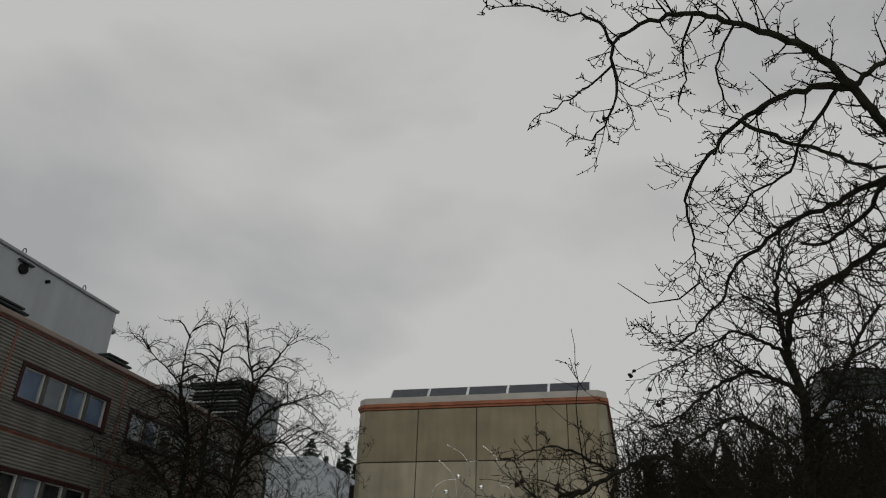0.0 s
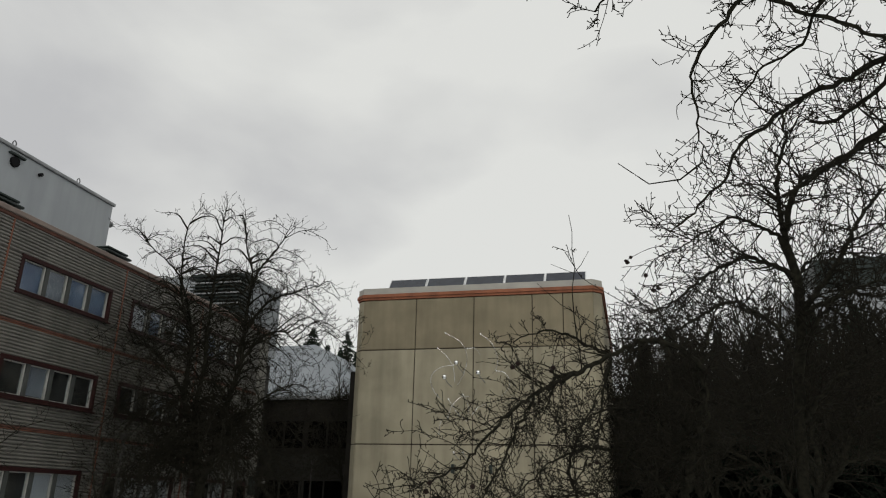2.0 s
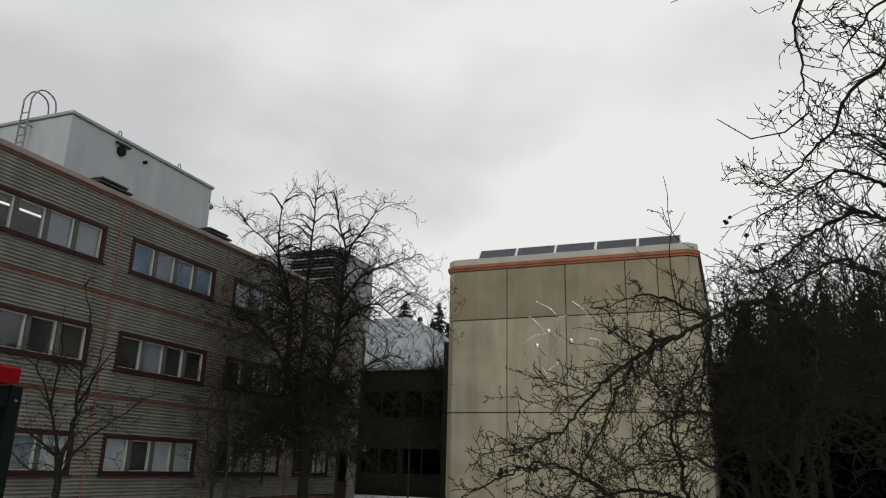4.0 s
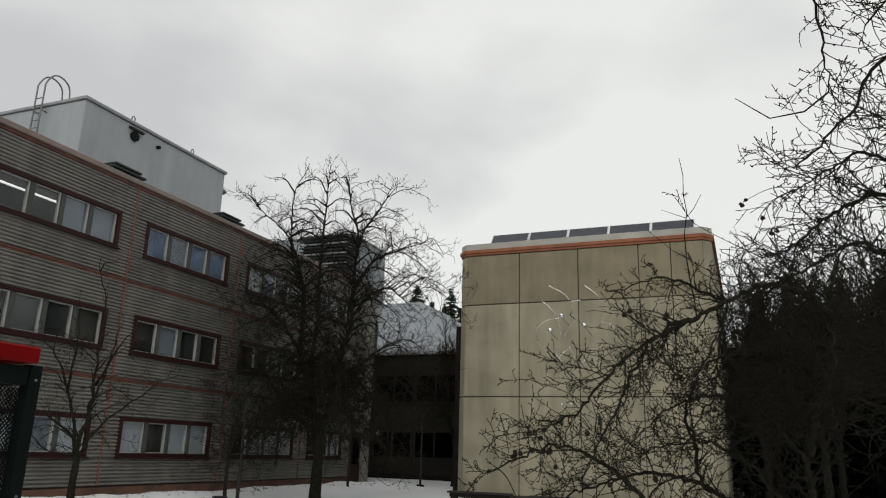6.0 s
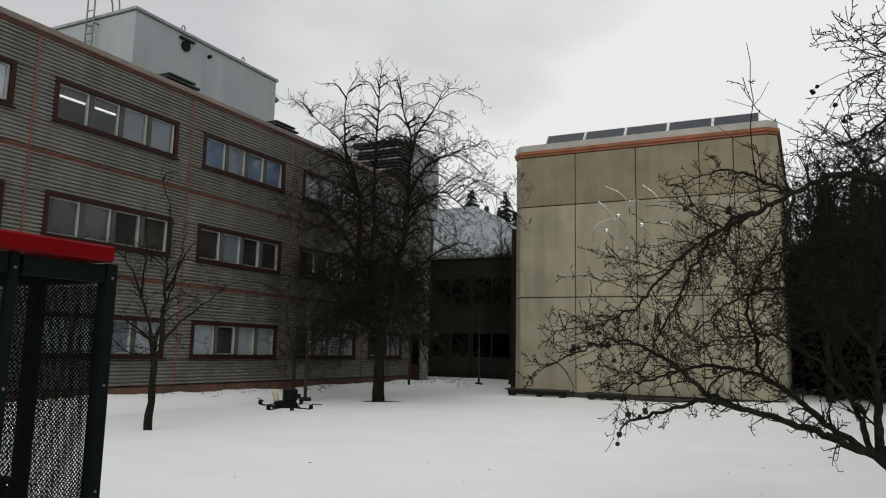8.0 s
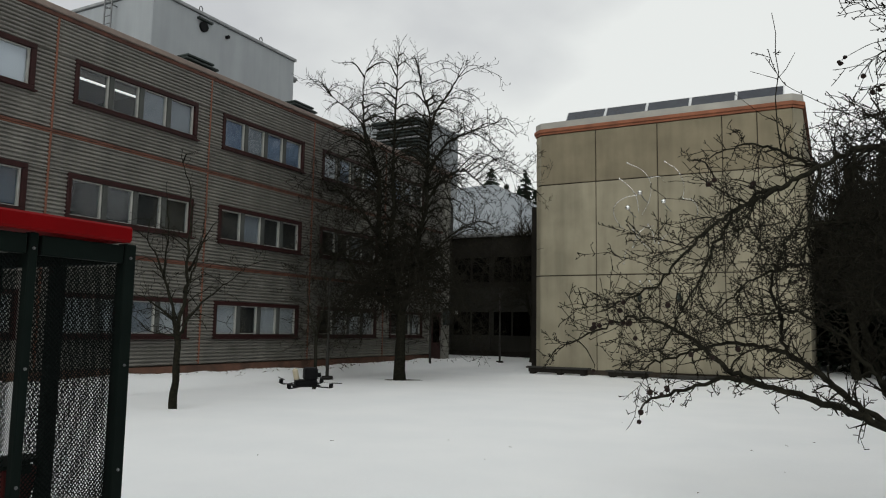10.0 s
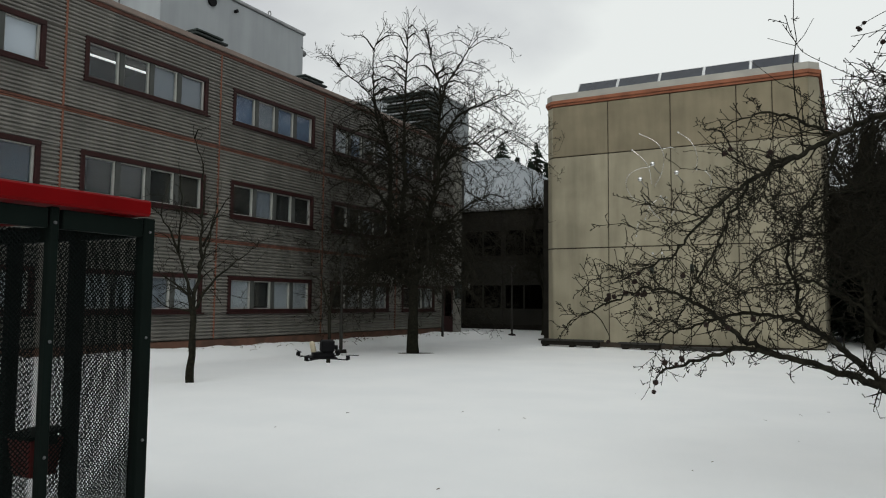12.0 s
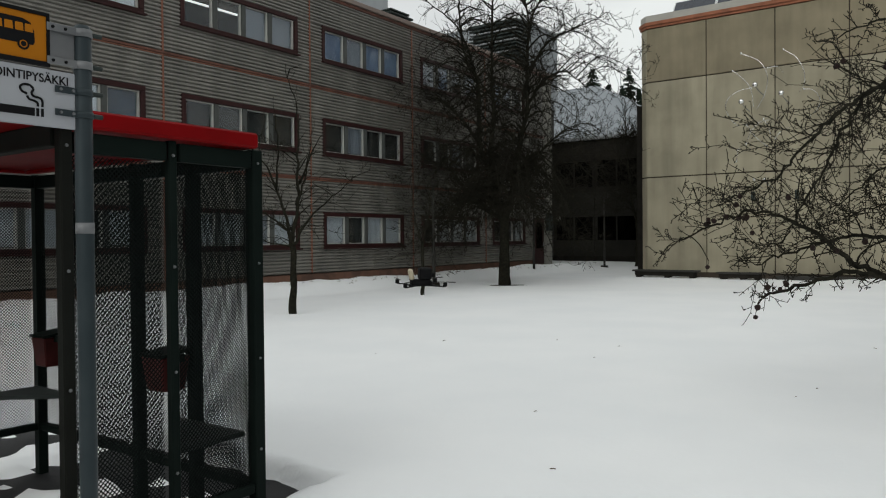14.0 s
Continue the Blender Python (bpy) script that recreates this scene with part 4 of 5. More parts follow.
apple_tree((3.0, 13.2, 0), "old apple tree with a dense dark bare crown", (0.11, 0.055, [(2.9, 13.25, -0.15), (2.98, 13.0, 1.5), (3.02, 12.85, 3.1), (3.15, 12.6, 4.46), (3.13, 12.48, 4.93), (3.0, 12.36, 5.45)]), [
    (0.065, 0.02, [(3.03, 12.40, 5.28), (3.14, 12.06, 5.92), (3.39, 11.84, 6.1), (3.69, 11.63, 6.18), (4.17, 11.28, 6.41), (4.57, 10.95, 6.58)]),
    (0.06, 0.015, [(3.03, 12.40, 5.28), (2.97, 12.08, 6.16), (3.1, 11.85, 6.63), (3.03, 11.68, 6.98)]),
    (0.06, 0.010, [(3.13, 12.48, 4.93), (2.55, 12.38, 5.17), (2.02, 12.38, 4.96), (1.55, 12.39, 4.6), (1.17, 12.32, 4.44)]),
    (0.07, 0.02, [(3.15, 12.6, 4.46), (3.54, 12.39, 4.9), (3.86, 12.12, 5.48), (4.15, 11.9, 5.84)]),
    (0.045, 0.008, [(3.0, 12.36, 5.42), (2.66, 12.22, 5.58), (2.31, 12.11, 5.64), (1.69, 12.15, 5.29)]),
    (0.06, 0.010, [(3.09, 12.74, 3.83), (2.78, 12.55, 4.3), (2.26, 12.41, 4.58), (1.72, 12.38, 4.29), (0.91, 12.33, 3.93)]),
    (0.07, 0.012, [(3.0, 12.95, 2.6), (2.6, 12.7, 3.1), (2.1, 12.5, 3.3), (1.5, 12.5, 3.1), (0.9, 12.4, 2.7)]),
    (0.07, 0.012, [(2.97, 13.0, 2.0), (2.5, 12.9, 2.5), (2.0, 12.9, 2.7), (1.5, 12.8, 2.4)]),
    (0.07, 0.012, [(3.0, 12.9, 3.0), (3.5, 12.6, 3.6), (4.0, 12.3, 3.9), (4.5, 12.0, 3.8)]),
    (0.06, 0.010, [(3.15, 12.6, 4.4), (3.6, 12.4, 4.6), (4.2, 12.2, 4.5), (4.8, 12.0, 4.0)]),
    (0.05, 0.010, [(3.1, 12.7, 3.9), (3.4, 12.2, 4.4), (3.8, 11.8, 4.6), (4.3, 11.4, 4.4)]),
    (0.05, 0.010, [(3.15, 12.6, 4.5), (3.3, 12.9, 5.1), (3.7, 13.0, 5.4), (4.2, 13.0, 5.3)]),
    (0.06, 0.012, [(2.95, 13.0, 1.8), (3.3, 12.6, 2.4), (3.6, 12.3, 2.6), (4.1, 12.0, 2.4)]),
], 12, {**NEAR, "thin": 0.0052, "seg": 0.10}, every=0.034, reach=1.15, level=2, slim=0.66, spots=[(1.02, 12.55, 5.28), (1.2, 12.3, 5.0), (1.3, 12.4, 4.8)])
apple_tree((3.9, 8.3, 0), "old apple tree with arching bare limbs overhead", (0.17, 0.12, [(3.95, 8.35, -0.15), (3.8, 8.15, 1.6), (3.55, 7.8, 3.2), (3.39, 7.55, 4.0), (3.07, 7.0, 4.74)]), [
    (0.058, 0.006, [(3.1, 7.05, 4.7), (2.79, 6.81, 5.14), (2.59, 6.65, 5.39), (2.36, 6.5, 5.6), (2.15, 6.42, 5.71), (1.86, 6.33, 5.81), (1.59, 6.26, 5.87), (1.36, 6.23, 5.87), (1.19, 6.24, 5.81), (1.04, 6.27, 5.71), (1.03, 6.35, 5.55), (1.03, 6.43, 5.38), (0.94, 6.51, 5.2), (0.84, 6.53, 5.09)], 0.7),
    (0.018, 0.004, [(1.04, 6.30, 5.73), (0.96, 6.2, 5.88), (0.77, 6.11, 5.9), (0.49, 6.0, 5.92), (0.2, 5.9, 5.9)], 0.5),
    (0.014, 0.004, [(1.03, 6.35, 5.6), (0.8, 6.41, 5.46), (0.61, 6.42, 5.34), (0.45, 6.39, 5.24)], 0.3),
    (0.034, 0.004, [(2.6, 6.68, 5.40), (2.38, 6.73, 5.47), (2.15, 6.76, 5.44), (1.89, 6.84, 5.34), (1.74, 6.9, 5.22), (1.6, 6.97, 5.07), (1.5, 7.01, 4.94), (1.47, 7.09, 4.74), (1.49, 7.17, 4.47), (1.5, 7.23, 4.25)]),
    (0.012, 0.0032, [(1.5, 7.23, 4.25), (1.34, 7.25, 4.14), (1.14, 7.23, 4.12), (0.93, 7.13, 4.25)], 0.03),
    (0.018, 0.012, [(1.88, 6.78, 5.3), (2.15, 6.88, 5.15), (2.41, 6.93, 5.06), (2.66, 6.98, 4.94), (2.89, 6.99, 4.88)]),
    (0.036, 0.006, [(3.15, 7.1, 4.9), (2.83, 7.16, 4.93), (2.47, 7.27, 4.81), (2.19, 7.32, 4.72), (1.94, 7.38, 4.56), (1.76, 7.41, 4.41), (1.66, 7.45, 4.2), (1.44, 7.49, 3.99), (1.27, 7.49, 3.85)]),
    (0.05, 0.015, [(3.4, 7.5, 4.1), (3.17, 7.44, 4.75), (2.86, 7.57, 4.61), (2.6, 7.67, 4.46), (2.35, 7.73, 4.32), (2.1, 7.79, 4.18)]),
    (0.03, 0.016, [(2.60, 6.68, 5.40), (2.83, 6.67, 5.57), (3.11, 6.58, 5.69)]),
    (0.015, 0.006, [(1.87, 6.35, 5.81), (1.77, 6.48, 5.7), (1.75, 6.63, 5.53), (1.84, 6.75, 5.35)]),
    (0.014, 0.005, [(1.59, 6.26, 5.86), (1.51, 6.38, 5.66), (1.52, 6.48, 5.49), (1.45, 6.56, 5.34)]),
    (0.020, 0.006, [(2.53, 6.70, 5.42), (2.29, 6.95, 5.18), (2.2, 7.03, 5.0), (1.96, 7.09, 4.88), (1.75, 7.19, 4.67)]),
    (0.024, 0.014, [(2.85, 7.18, 4.93), (2.7, 7.34, 4.75), (2.43, 7.46, 4.6), (2.28, 7.45, 4.61)]),
], 13, {**NEAR, "seg": 0.05, "thin": 0.0029, "thick": 0.009, "spur": (0.015, 0.05), "wobble": 0.008}, every=0.028, reach=0.52, level=2)


def garden_tree(x, y, height, r, fork_z, spread, stems, seed, label, every=0.28, reach=1.5, droop=0.0, level=2, opts=MID, name="garden_tree", sides=2.2, leaders=()):
    """A bare tree: a short trunk, upright stems, and side limbs that arch out low down."""
    rng = random.Random(seed)
    tree = thing(name, label, "tree", (x, y, 0))
    tb, tw = Tubes(), Tubes()
    limb(tb, tw, rng, [(x, y, -0.2), (x + 0.02, y, fork_z * 0.5), (x, y + 0.03, fork_z)], r * 1.15, r * 0.82, 99, 1, 0, opts)
    tb.mesh("trunk", BARK, tree)
    for r0, *shape in leaders:
        d = rng.uniform(-0.12, 0.12)
        line = [(px_, y + d * abs(px_ - x) + 0.15 * rng.gauss(0, 1) * min(1.0, 0.25 * (pz_ - shape[0][1])), pz_) for px_, pz_ in shape]
        tb = Tubes()
        line = limb(tb, tw, rng, line, r0, opts["thin"] * 1.5, every * 0.9, reach * 0.5, 1, {**opts, "up": 0.8}, bare=0.1)
        tb.mesh("stem", BARK, tree)
        for j in range(int(len(line) * 0.185 * sides)):
            up_ = 0.04 + 0.9 * rng.random() ** 1.5
            q = line[int(len(line) * up_)]
            a = rng.random() * 6.283
            low = max(0.0, min(1.0, 1.25 - q.z / height))
            n = spread * rng.uniform(0.35, 0.95) * (0.16 + 0.84 * low)
            d2, drop = Vector((math.cos(a), math.sin(a), 0)), droop * low
            tb = Tubes()
            limb(tb, tw, rng, [q, q + d2 * n * 0.4 + Vector((0, 0, n * (0.30 - drop * 0.2))), q + d2 * n * 0.8 + Vector((0, 0, n * (0.36 - drop * 0.7))), q + d2 * n + Vector((0, 0, n * (0.34 - drop)))],
                 max(r0 * 0.3, opts["thin"] * 2), opts["thin"] * 1.3, every * (1.8 - low), reach * (0.3 + 0.5 * low), level if low > 0.55 else 1, opts, bare=0.15)
            tb.mesh("limb", BARK, tree)
    for k in range(stems):
        a = 6.283 * (k + rng.uniform(-0.2, 0.2)) / stems + seed
        out = spread * rng.uniform(0.22, 0.52)
        h = fork_z + (height - fork_z) * rng.uniform(0.9, 1.0) * math.sqrt(max(0.2, 1 - (out / spread) ** 2 * 0.55))
        d = Vector((math.cos(a), math.sin(a), 0))
        b = Vector((x, y, fork_z - 0.1))
        p = [b, b + d * out * 0.45 + Vector((0, 0, (h - fork_z) * 0.22)), b + d * out * 0.8 + Vector((0, 0, (h - fork_z) * 0.55)), b + d * out + Vector((0, 0, h - fork_z))]
        tb = Tubes()
        line = limb(tb, tw, rng, p, r * 0.55, opts["thin"] * 1.5, every, reach, level, opts, bare=0.2)
        tb.mesh("stem", BARK, tree)
        for j in range(3 + int(sides * spread)):
            up_ = 0.06 + 0.72 * rng.random() ** (1.5 if droop > 0.4 else 1.0)
            q = line[int(len(line) * up_)]
            a2 = a + rng.gauss(0, 0.9)
            d2 = Vector((math.cos(a2), math.sin(a2), 0))
            n = spread * rng.uniform(0.45, 0.95) * (1.1 - 0.7 * up_)
            droop_ = droop * (1.0 - 0.9 * up_)
            tb = Tubes()
            limb(tb, tw, rng, [q, q + d2 * n * 0.4 + Vector((0, 0, n * (0.30 - droop_ * 0.2))), q + d2 * n * 0.8 + Vector((0, 0, n * (0.36 - droop_ * 0.7))), q + d2 * n + Vector((0, 0, n * (0.34 - droop_)))],
                 r * 0.22, opts["thin"] * 1.4, every * 0.9, reach * 0.85, level, opts, bare=0.15)
            tb.mesh("limb", BARK, tree)
    o = tw.mesh("crown", TWIG, tree, smooth=False)
    o["kind"] = "stuff"
    return tree


garden_tree(-13.75, 26.45, 13.3, 0.205, 2.5, 4.3, 0, 21, "tall bare fruit tree with drooping outer branches on the snowy lawn", every=0.13, reach=1.35, droop=0.75, sides=3.3, leaders=[
    (0.13, (-13.80, 2.35), (-14.26, 4.03), (-14.75, 5.28), (-14.83, 6.6), (-15.05, 7.9), (-15.66, 9.07), (-15.87, 10.4), (-15.76, 12.0), (-15.4, 13.2)),
    (0.11, (-14.3, 4.1), (-14.33, 5.4), (-14.28, 6.64), (-14.35, 7.88), (-14.29, 10.36), (-14.31, 11.72), (-14.1, 13.2)),
    (0.14, (-13.70, 2.4), (-13.21, 4.0), (-12.99, 5.48), (-12.9, 6.5), (-12.78, 8.12), (-12.62, 10.0), (-13.02, 11.0), (-13.39, 12.7)),
    (0.06, (-12.66, 9.4), (-12.45, 10.1), (-11.78, 11.1), (-11.35, 11.9)),
    (0.08, (-12.85, 6.9), (-12.66, 7.7), (-11.88, 8.81), (-10.8, 9.16), (-9.6, 9.38)),
    (0.07, (-14.85, 6.9), (-14.95, 7.93), (-15.93, 10.07), (-17.26, 11.3), (-18.3, 12.1)),
    (0.09, (-13.79, 2.45), (-14.85, 3.03), (-15.72, 3.87), (-16.63, 4.64), (-18.0, 4.4)),
    (0.08, (-12.95, 6.3), (-12.1, 7.4), (-11.2, 7.7), (-10.3, 7.0)),
    (0.08, (-13.4, 3.3), (-12.6, 4.4), (-11.7, 5.3), (-10.8, 5.6), (-10.2, 5.2)),
    (0.07, (-14.75, 5.3), (-15.8, 6.6), (-16.9, 7.4), (-17.9, 7.3)),
], opts={**MID, "thin": 0.0062, "bend": 0.018, "seg": 0.19, "up": 0.25, "fork": 0.42, "wobble": 0.010})
garden_tree(-12.70, 14.72, 6.0, 0.085, 1.6, 2.2, 0, 5, "young bare fruit tree in front of the ribbed wall", every=0.2, reach=0.75, droop=0.3, level=2, sides=1.8, leaders=[
    (0.05, (-12.70, 1.5), (-12.85, 1.95), (-13.08, 2.44), (-13.46, 3.27), (-13.96, 4.06), (-14.1, 4.9)),
    (0.055, (-12.70, 1.5), (-12.66, 1.95), (-12.57, 2.51), (-12.42, 3.25), (-12.6, 4.9), (-12.9, 5.9)),
    (0.04, (-12.70, 1.6), (-12.24, 2.15), (-11.77, 2.51), (-10.7, 3.06)),
    (0.03, (-12.75, 1.6), (-13.5, 1.72), (-14.1, 2.06)),
    (0.035, (-12.88, 2.0), (-13.5, 2.35), (-14.2, 2.67)),
    (0.03, (-12.46, 3.1), (-11.9, 4.0), (-11.5, 4.3)),
    (0.03, (-12.57, 2.6), (-12.23, 3.39), (-11.99, 4.4)),
    (0.03, (-13.3, 3.0), (-13.2, 4.0), (-13.4, 5.1)),
], opts={**MID, "seg": 0.13, "thin": 0.0045, "bend": 0.06, "fork": 0.25, "spur": (0.03, 0.09), "wobble": 0.015})
garden_tree(-13.48, 20.95, 4.0, 0.055, 1.7, 1.4, 2, 9, "thin bare sapling on the snowy lawn", every=0.24, reach=0.7, level=1, opts={**MID, "seg": 0.14, "thin": 0.005, "spur": (0.03, 0.08), "wobble": 0.012})
for i, (x, y, h) in enumerate(((1.9, 39.0, 11.4), (1.4, 35.6, 9.8), (3.4, 34.2, 9.6), (4.2, 37.5, 11.2), (7.6, 39.5, 12.5), (11.5, 36.0, 11.0), (6.0, 26.0, 8.0), (4.6, 19.5, 6.8), (8.6, 22.0, 7.6))):
    garden_tree(x, y, h, 0.16, 2.5, 3.0, 4, 40 + i, "bare birch-like tree standing beside the concrete block", every=0.12, reach=1.5, level=2, opts={**MID, "seg": 0.26, "thin": 0.0095, "lift": 0.05, "bend": 0.07}, name="bare_tree")


def spruce(x, y, height, spread, seed, label, dense=1.0, spray=1.0):
    """A spruce: whorls of drooping boughs made of small needle sprays."""
    rng = random.Random(seed)
    tree = thing("spruce", label, "tree", (x, y, 0))
    tb = Tubes()
    tb.add([Vector((x, y, -0.2)), Vector((x, y, height * 0.6)), Vector((x, y, height))], [height * 0.016, height * 0.009, 0.01], 7)
    tb.mesh("trunk", BARK, tree)
    v, f = [], []
    z = height * 0.08
    while z < height * 0.985:
        reach = spread * (1 - z / height) ** 0.85 * rng.uniform(0.75, 1.1) + 0.06
        for k in range(max(5, int(6 * dense))):
            a = rng.random() * 6.283
            n = reach * rng.uniform(0.4, 1.2)
            lift = rng.uniform(-0.3, 0.3) + rng.uniform(-0.012, 0.012) * height
            sag = rng.uniform(0.2, 0.5)
            d, s = Vector((math.cos(a), math.sin(a), 0)), Vector((-math.sin(a), math.cos(a), 0))
            m = max(3, int(n / 0.16 * dense))
            for j in range(m):
                t = (j + 0.6) / m
                c = Vector((x, y, z)) + d * n * t + Vector((0, 0, lift * (1 - z / height) + n * (0.14 * t - sag * t * t)))
                for q in (-1, 1):
                    ln = (0.22 + 0.34 * (1 - t)) * rng.uniform(0.7, 1.2) * (0.6 + reach * 0.3) * spray * (0.4 + 0.6 * (1 - z / height))
                    e = c + (s * q + d * 0.9).normalized() * ln + Vector((0, 0, rng.uniform(-0.3, 0.1) * spray))
                    wdt = 0.11 * spray * (0.55 + 0.45 * (1 - z / height)) * rng.uniform(0.7, 1.3)
                    b = len(v)
                    v += [c - d * wdt, c + d * wdt + Vector((0, 0, 0.02)), e]
                    f.append((b, b + 1, b + 2))
        z += height * 0.0125 / dense ** 0.5 * rng.uniform(0.5, 1.5)
    me = bpy.data.meshes.new("crown")
    me.from_pydata([tuple(p) for p in v], [], f)
    me.materials.append(NEEDLE)
    o = new("crown", me)
    join_to(o, tree)
    return tree


for i, (x, y, h, sp_) in enumerate(((1.7, 41.6, 10.2, 2.8), (3.1, 42.0, 11.2, 2.8), (4.3, 43.0, 10.2, 3.0), (5.4, 42.0, 10.8, 3.2), (7.2, 42.5, 10.8, 3.3), (9.4, 40.0, 11.6, 3.5), (11.8, 41.5, 12.0, 3.5))):
    spruce(x, y, h, sp_, 60 + i, "dark dense spruce behind the bare apple trees", 1.5)
for i, (x, y, h, sp_) in enumerate(((-40.4, 94, 24.6, 8.0), (-41.9, 95, 22.6, 6.5), (-38.6, 95, 22.4, 6.0), (-37.2, 96, 22.0, 5.0), (-35.4, 94, 23.7, 6.0), (-34.4, 95, 21.2, 5.0))):
    spruce(x, y, h, sp_, 80 + i, "distant spruce above the far roofs", 1.5, 1.3)

garden_tree(-15.0, 43.4, 10.2, 0.13, 2.6, 2.8, 5, 71, "bare bushy tree in front of the dark wing", every=0.16, reach=1.4, droop=0.3, level=2, opts={**MID, "seg": 0.26, "thin": 0.009, "bend": 0.05}, name="bare_tree")

# dead stalks at the foot of the ribbed wall
rng = random.Random(7)
tb = Tubes()
for _ in range(260):
    y = rng.uniform(9, 36)
    x = -17.25 + rng.random() ** 2 * 0.55
    p = Vector((x, y, snow_height(x, y) - 0.01))
    d = Vector((rng.gauss(0, 1), rng.gauss(0, 1), rng.uniform(0.0, 0.5))) * 0.10
    tb.add([p, p + d * 0.6 + Vector((0, 0, 0.03)), p + d], [0.008, 0.007, 0.004], 3)
tagged(tb.mesh("dead_stalks", DEBRIS), "brown dead stalks poking through the snow bank", "dead plants", kind="stuff")
# small dark specks of litter on the snow
tb = Tubes()
for _ in range(16):
    x, y = rng.uniform(-7, 3), rng.uniform(6.0, 18)
    p = Vector((x, y, snow_height(x, y) + 0.006))
    d = Vector((rng.gauss(0, 1), rng.gauss(0, 1), 0)).normalized() * rng.uniform(0.006, 0.03)
    tb.add([p - d, p + Vector((0, 0, 0.004)), p + d], [0.003, 0.005, 0.003], 4)
tagged(tb.mesh("fallen_twigs", DEBRIS), "scattered dark twig bits lying on the snow", "litter", kind="stuff")

# ---- the shelter ----
OLIVE = material("olive_grey_paint", (0.011, 0.012, 0.010), (0.009, 0.0095, 0.008), 4.0, 0.55, 0, 0.03, 60, stain=0.2, spec=0.05)
SX0, SX1, SY0, SY1 = SHED
GZ = -0.08
shelter = thing("smoking_shelter", "black-green mesh-walled shelter with a red roof edge", "shelter", (-4.1, 4.6, GZ))


def post(x, y, w_=0.075, name="post"):
    return part(name, boxed(x - w_ / 2, x + w_ / 2, y - w_ / 2, y + w_ / 2, GZ - 0.05, 2.30, 0.006), OLIVE if (x, y) == (SX1, SY0) else GREEN, shelter)


def mesh_panel(a, b, z0, z1):
    """Expanded metal between two plan points: rows of slanting strands that meet in diamonds."""
    v = Vector((b[0] - a[0], b[1] - a[1], 0))
    n = v.length
    d = v / n
    vs, fs = [], []
    nrm = Vector((-d.y, d.x, 0)) * 0.002
    px, pz = (0.024, 0.0125)
    wv = Vector((0, 0, 0.0045))
    nx, nz = int(n / px), int((z1 - z0) / pz)
    for j in range(nz):
        z = z0 + j * pz
        for i in range(nx):
            s = 0.5 * px * (j % 2)
            p = Vector((a[0], a[1], z)) + d * min(i * px + s, n)
            for q in (p + d * px * 0.5 + Vector((0, 0, pz)), p - d * px * 0.5 + Vector((0, 0, pz))):
                k = len(vs)
                vs += [p - wv + nrm, p + wv + nrm, q + wv - nrm, q - wv - nrm]
                fs.append((k, k + 1, k + 2, k + 3))
    me = bpy.data.meshes.new("mesh_panel")
    me.from_pydata([tuple(p) for p in vs], [], fs)
    me.materials.append(MESHGREEN)
    o = new("mesh_panel", me)
    join_to(o, shelter)
    return o


for x, y in ((SX1, SY0), (SX1, 4.60), (SX1, SY1), (-3.35, SY1), (-3.99, SY1), (-4.70, SY1), (SX0, SY1), (SX0, SY0), (SX0, 4.60)):
    post(x, y, 0.05 if (x, y) == (SX1, 4.60) else 0.06 if (x, y) == (SX1, SY0) else 0.075)
for x0, x1, y0, y1 in ((SX1 - 0.03, SX1 + 0.03, SY0 + 0.04, 4.56), (SX1 - 0.03, SX1 + 0.03, 4.64, SY1 - 0.04), (SX0 - 0.03, SX0 + 0.03, SY0 + 0.04, SY1 - 0.04),
                       (-3.31, SX1 - 0.04, SY1 - 0.03, SY1 + 0.03), (-3.95, -3.39, SY1 - 0.03, SY1 + 0.03), (-4.66, -4.03, SY1 - 0.03, SY1 + 0.03), (SX0 + 0.04, -4.74, SY1 - 0.03, SY1 + 0.03)):
    for z in (0.24, 2.19):
        part("rail", boxed(x0, x1, y0, y1, z, z + (0.055 if z < 1 else 0.10), 0.005), GREEN, shelter)
mesh_panel((SX1, SY0 + 0.04), (SX1, 4.56), 0.29, 2.19)
mesh_panel((SX1, 4.64), (SX1, SY1 - 0.04), 0.29, 2.19)
for a, b in ((-3.31, SX1 - 0.04), (-3.95, -3.39), (-4.66, -4.03), (SX0 + 0.04, -4.74)):
    mesh_panel((a, SY1), (b, SY1), 0.29, 2.19)
mesh_panel((SX0, SY0 + 0.04), (SX0, SY1 - 0.04), 0.29, 2.19)
for y in (SY0, 4.60, SY1):
    for z in (0.5, 1.05, 1.62, 2.22):
        bm = bmesh.new()
        bmesh.ops.create_cone(bm, cap_ends=True, segments=8, radius1=0.009, radius2=0.006, depth=0.008, matrix=pose(SX1 + (0.041 if y == SY1 else 0.034 if y == SY0 else 0.029), y, z, 0, 90, 0))
        part("bolt", bm, STEEL, shelter)
bm = bmesh.new()
box(bm, SX1 - 0.02, SX1 + 0.075, SY0 - 0.95, SY1 - 0.02, 2.305, 2.395, 0.012)
part("fascia", bm, RED, shelter, "bright red roof fascia")
part("fascia", boxed(SX0 - 0.05, SX1 - 0.022, SY1 - 0.10, SY1 - 0.02, 2.305, 2.395, 0.012), RED, shelter, "bright red roof fascia")
part("fascia", boxed(SX0 - 0.05, SX0 + 0.03, SY0 - 0.95, SY1 - 0.102, 2.305, 2.395, 0.012), RED, shelter, "bright red roof fascia")
part("roof_sheet", boxed(SX0 + 0.032, SX1 - 0.022, SY0 - 0.95, SY1 - 0.102, 2.33, 2.37), RED, shelter)
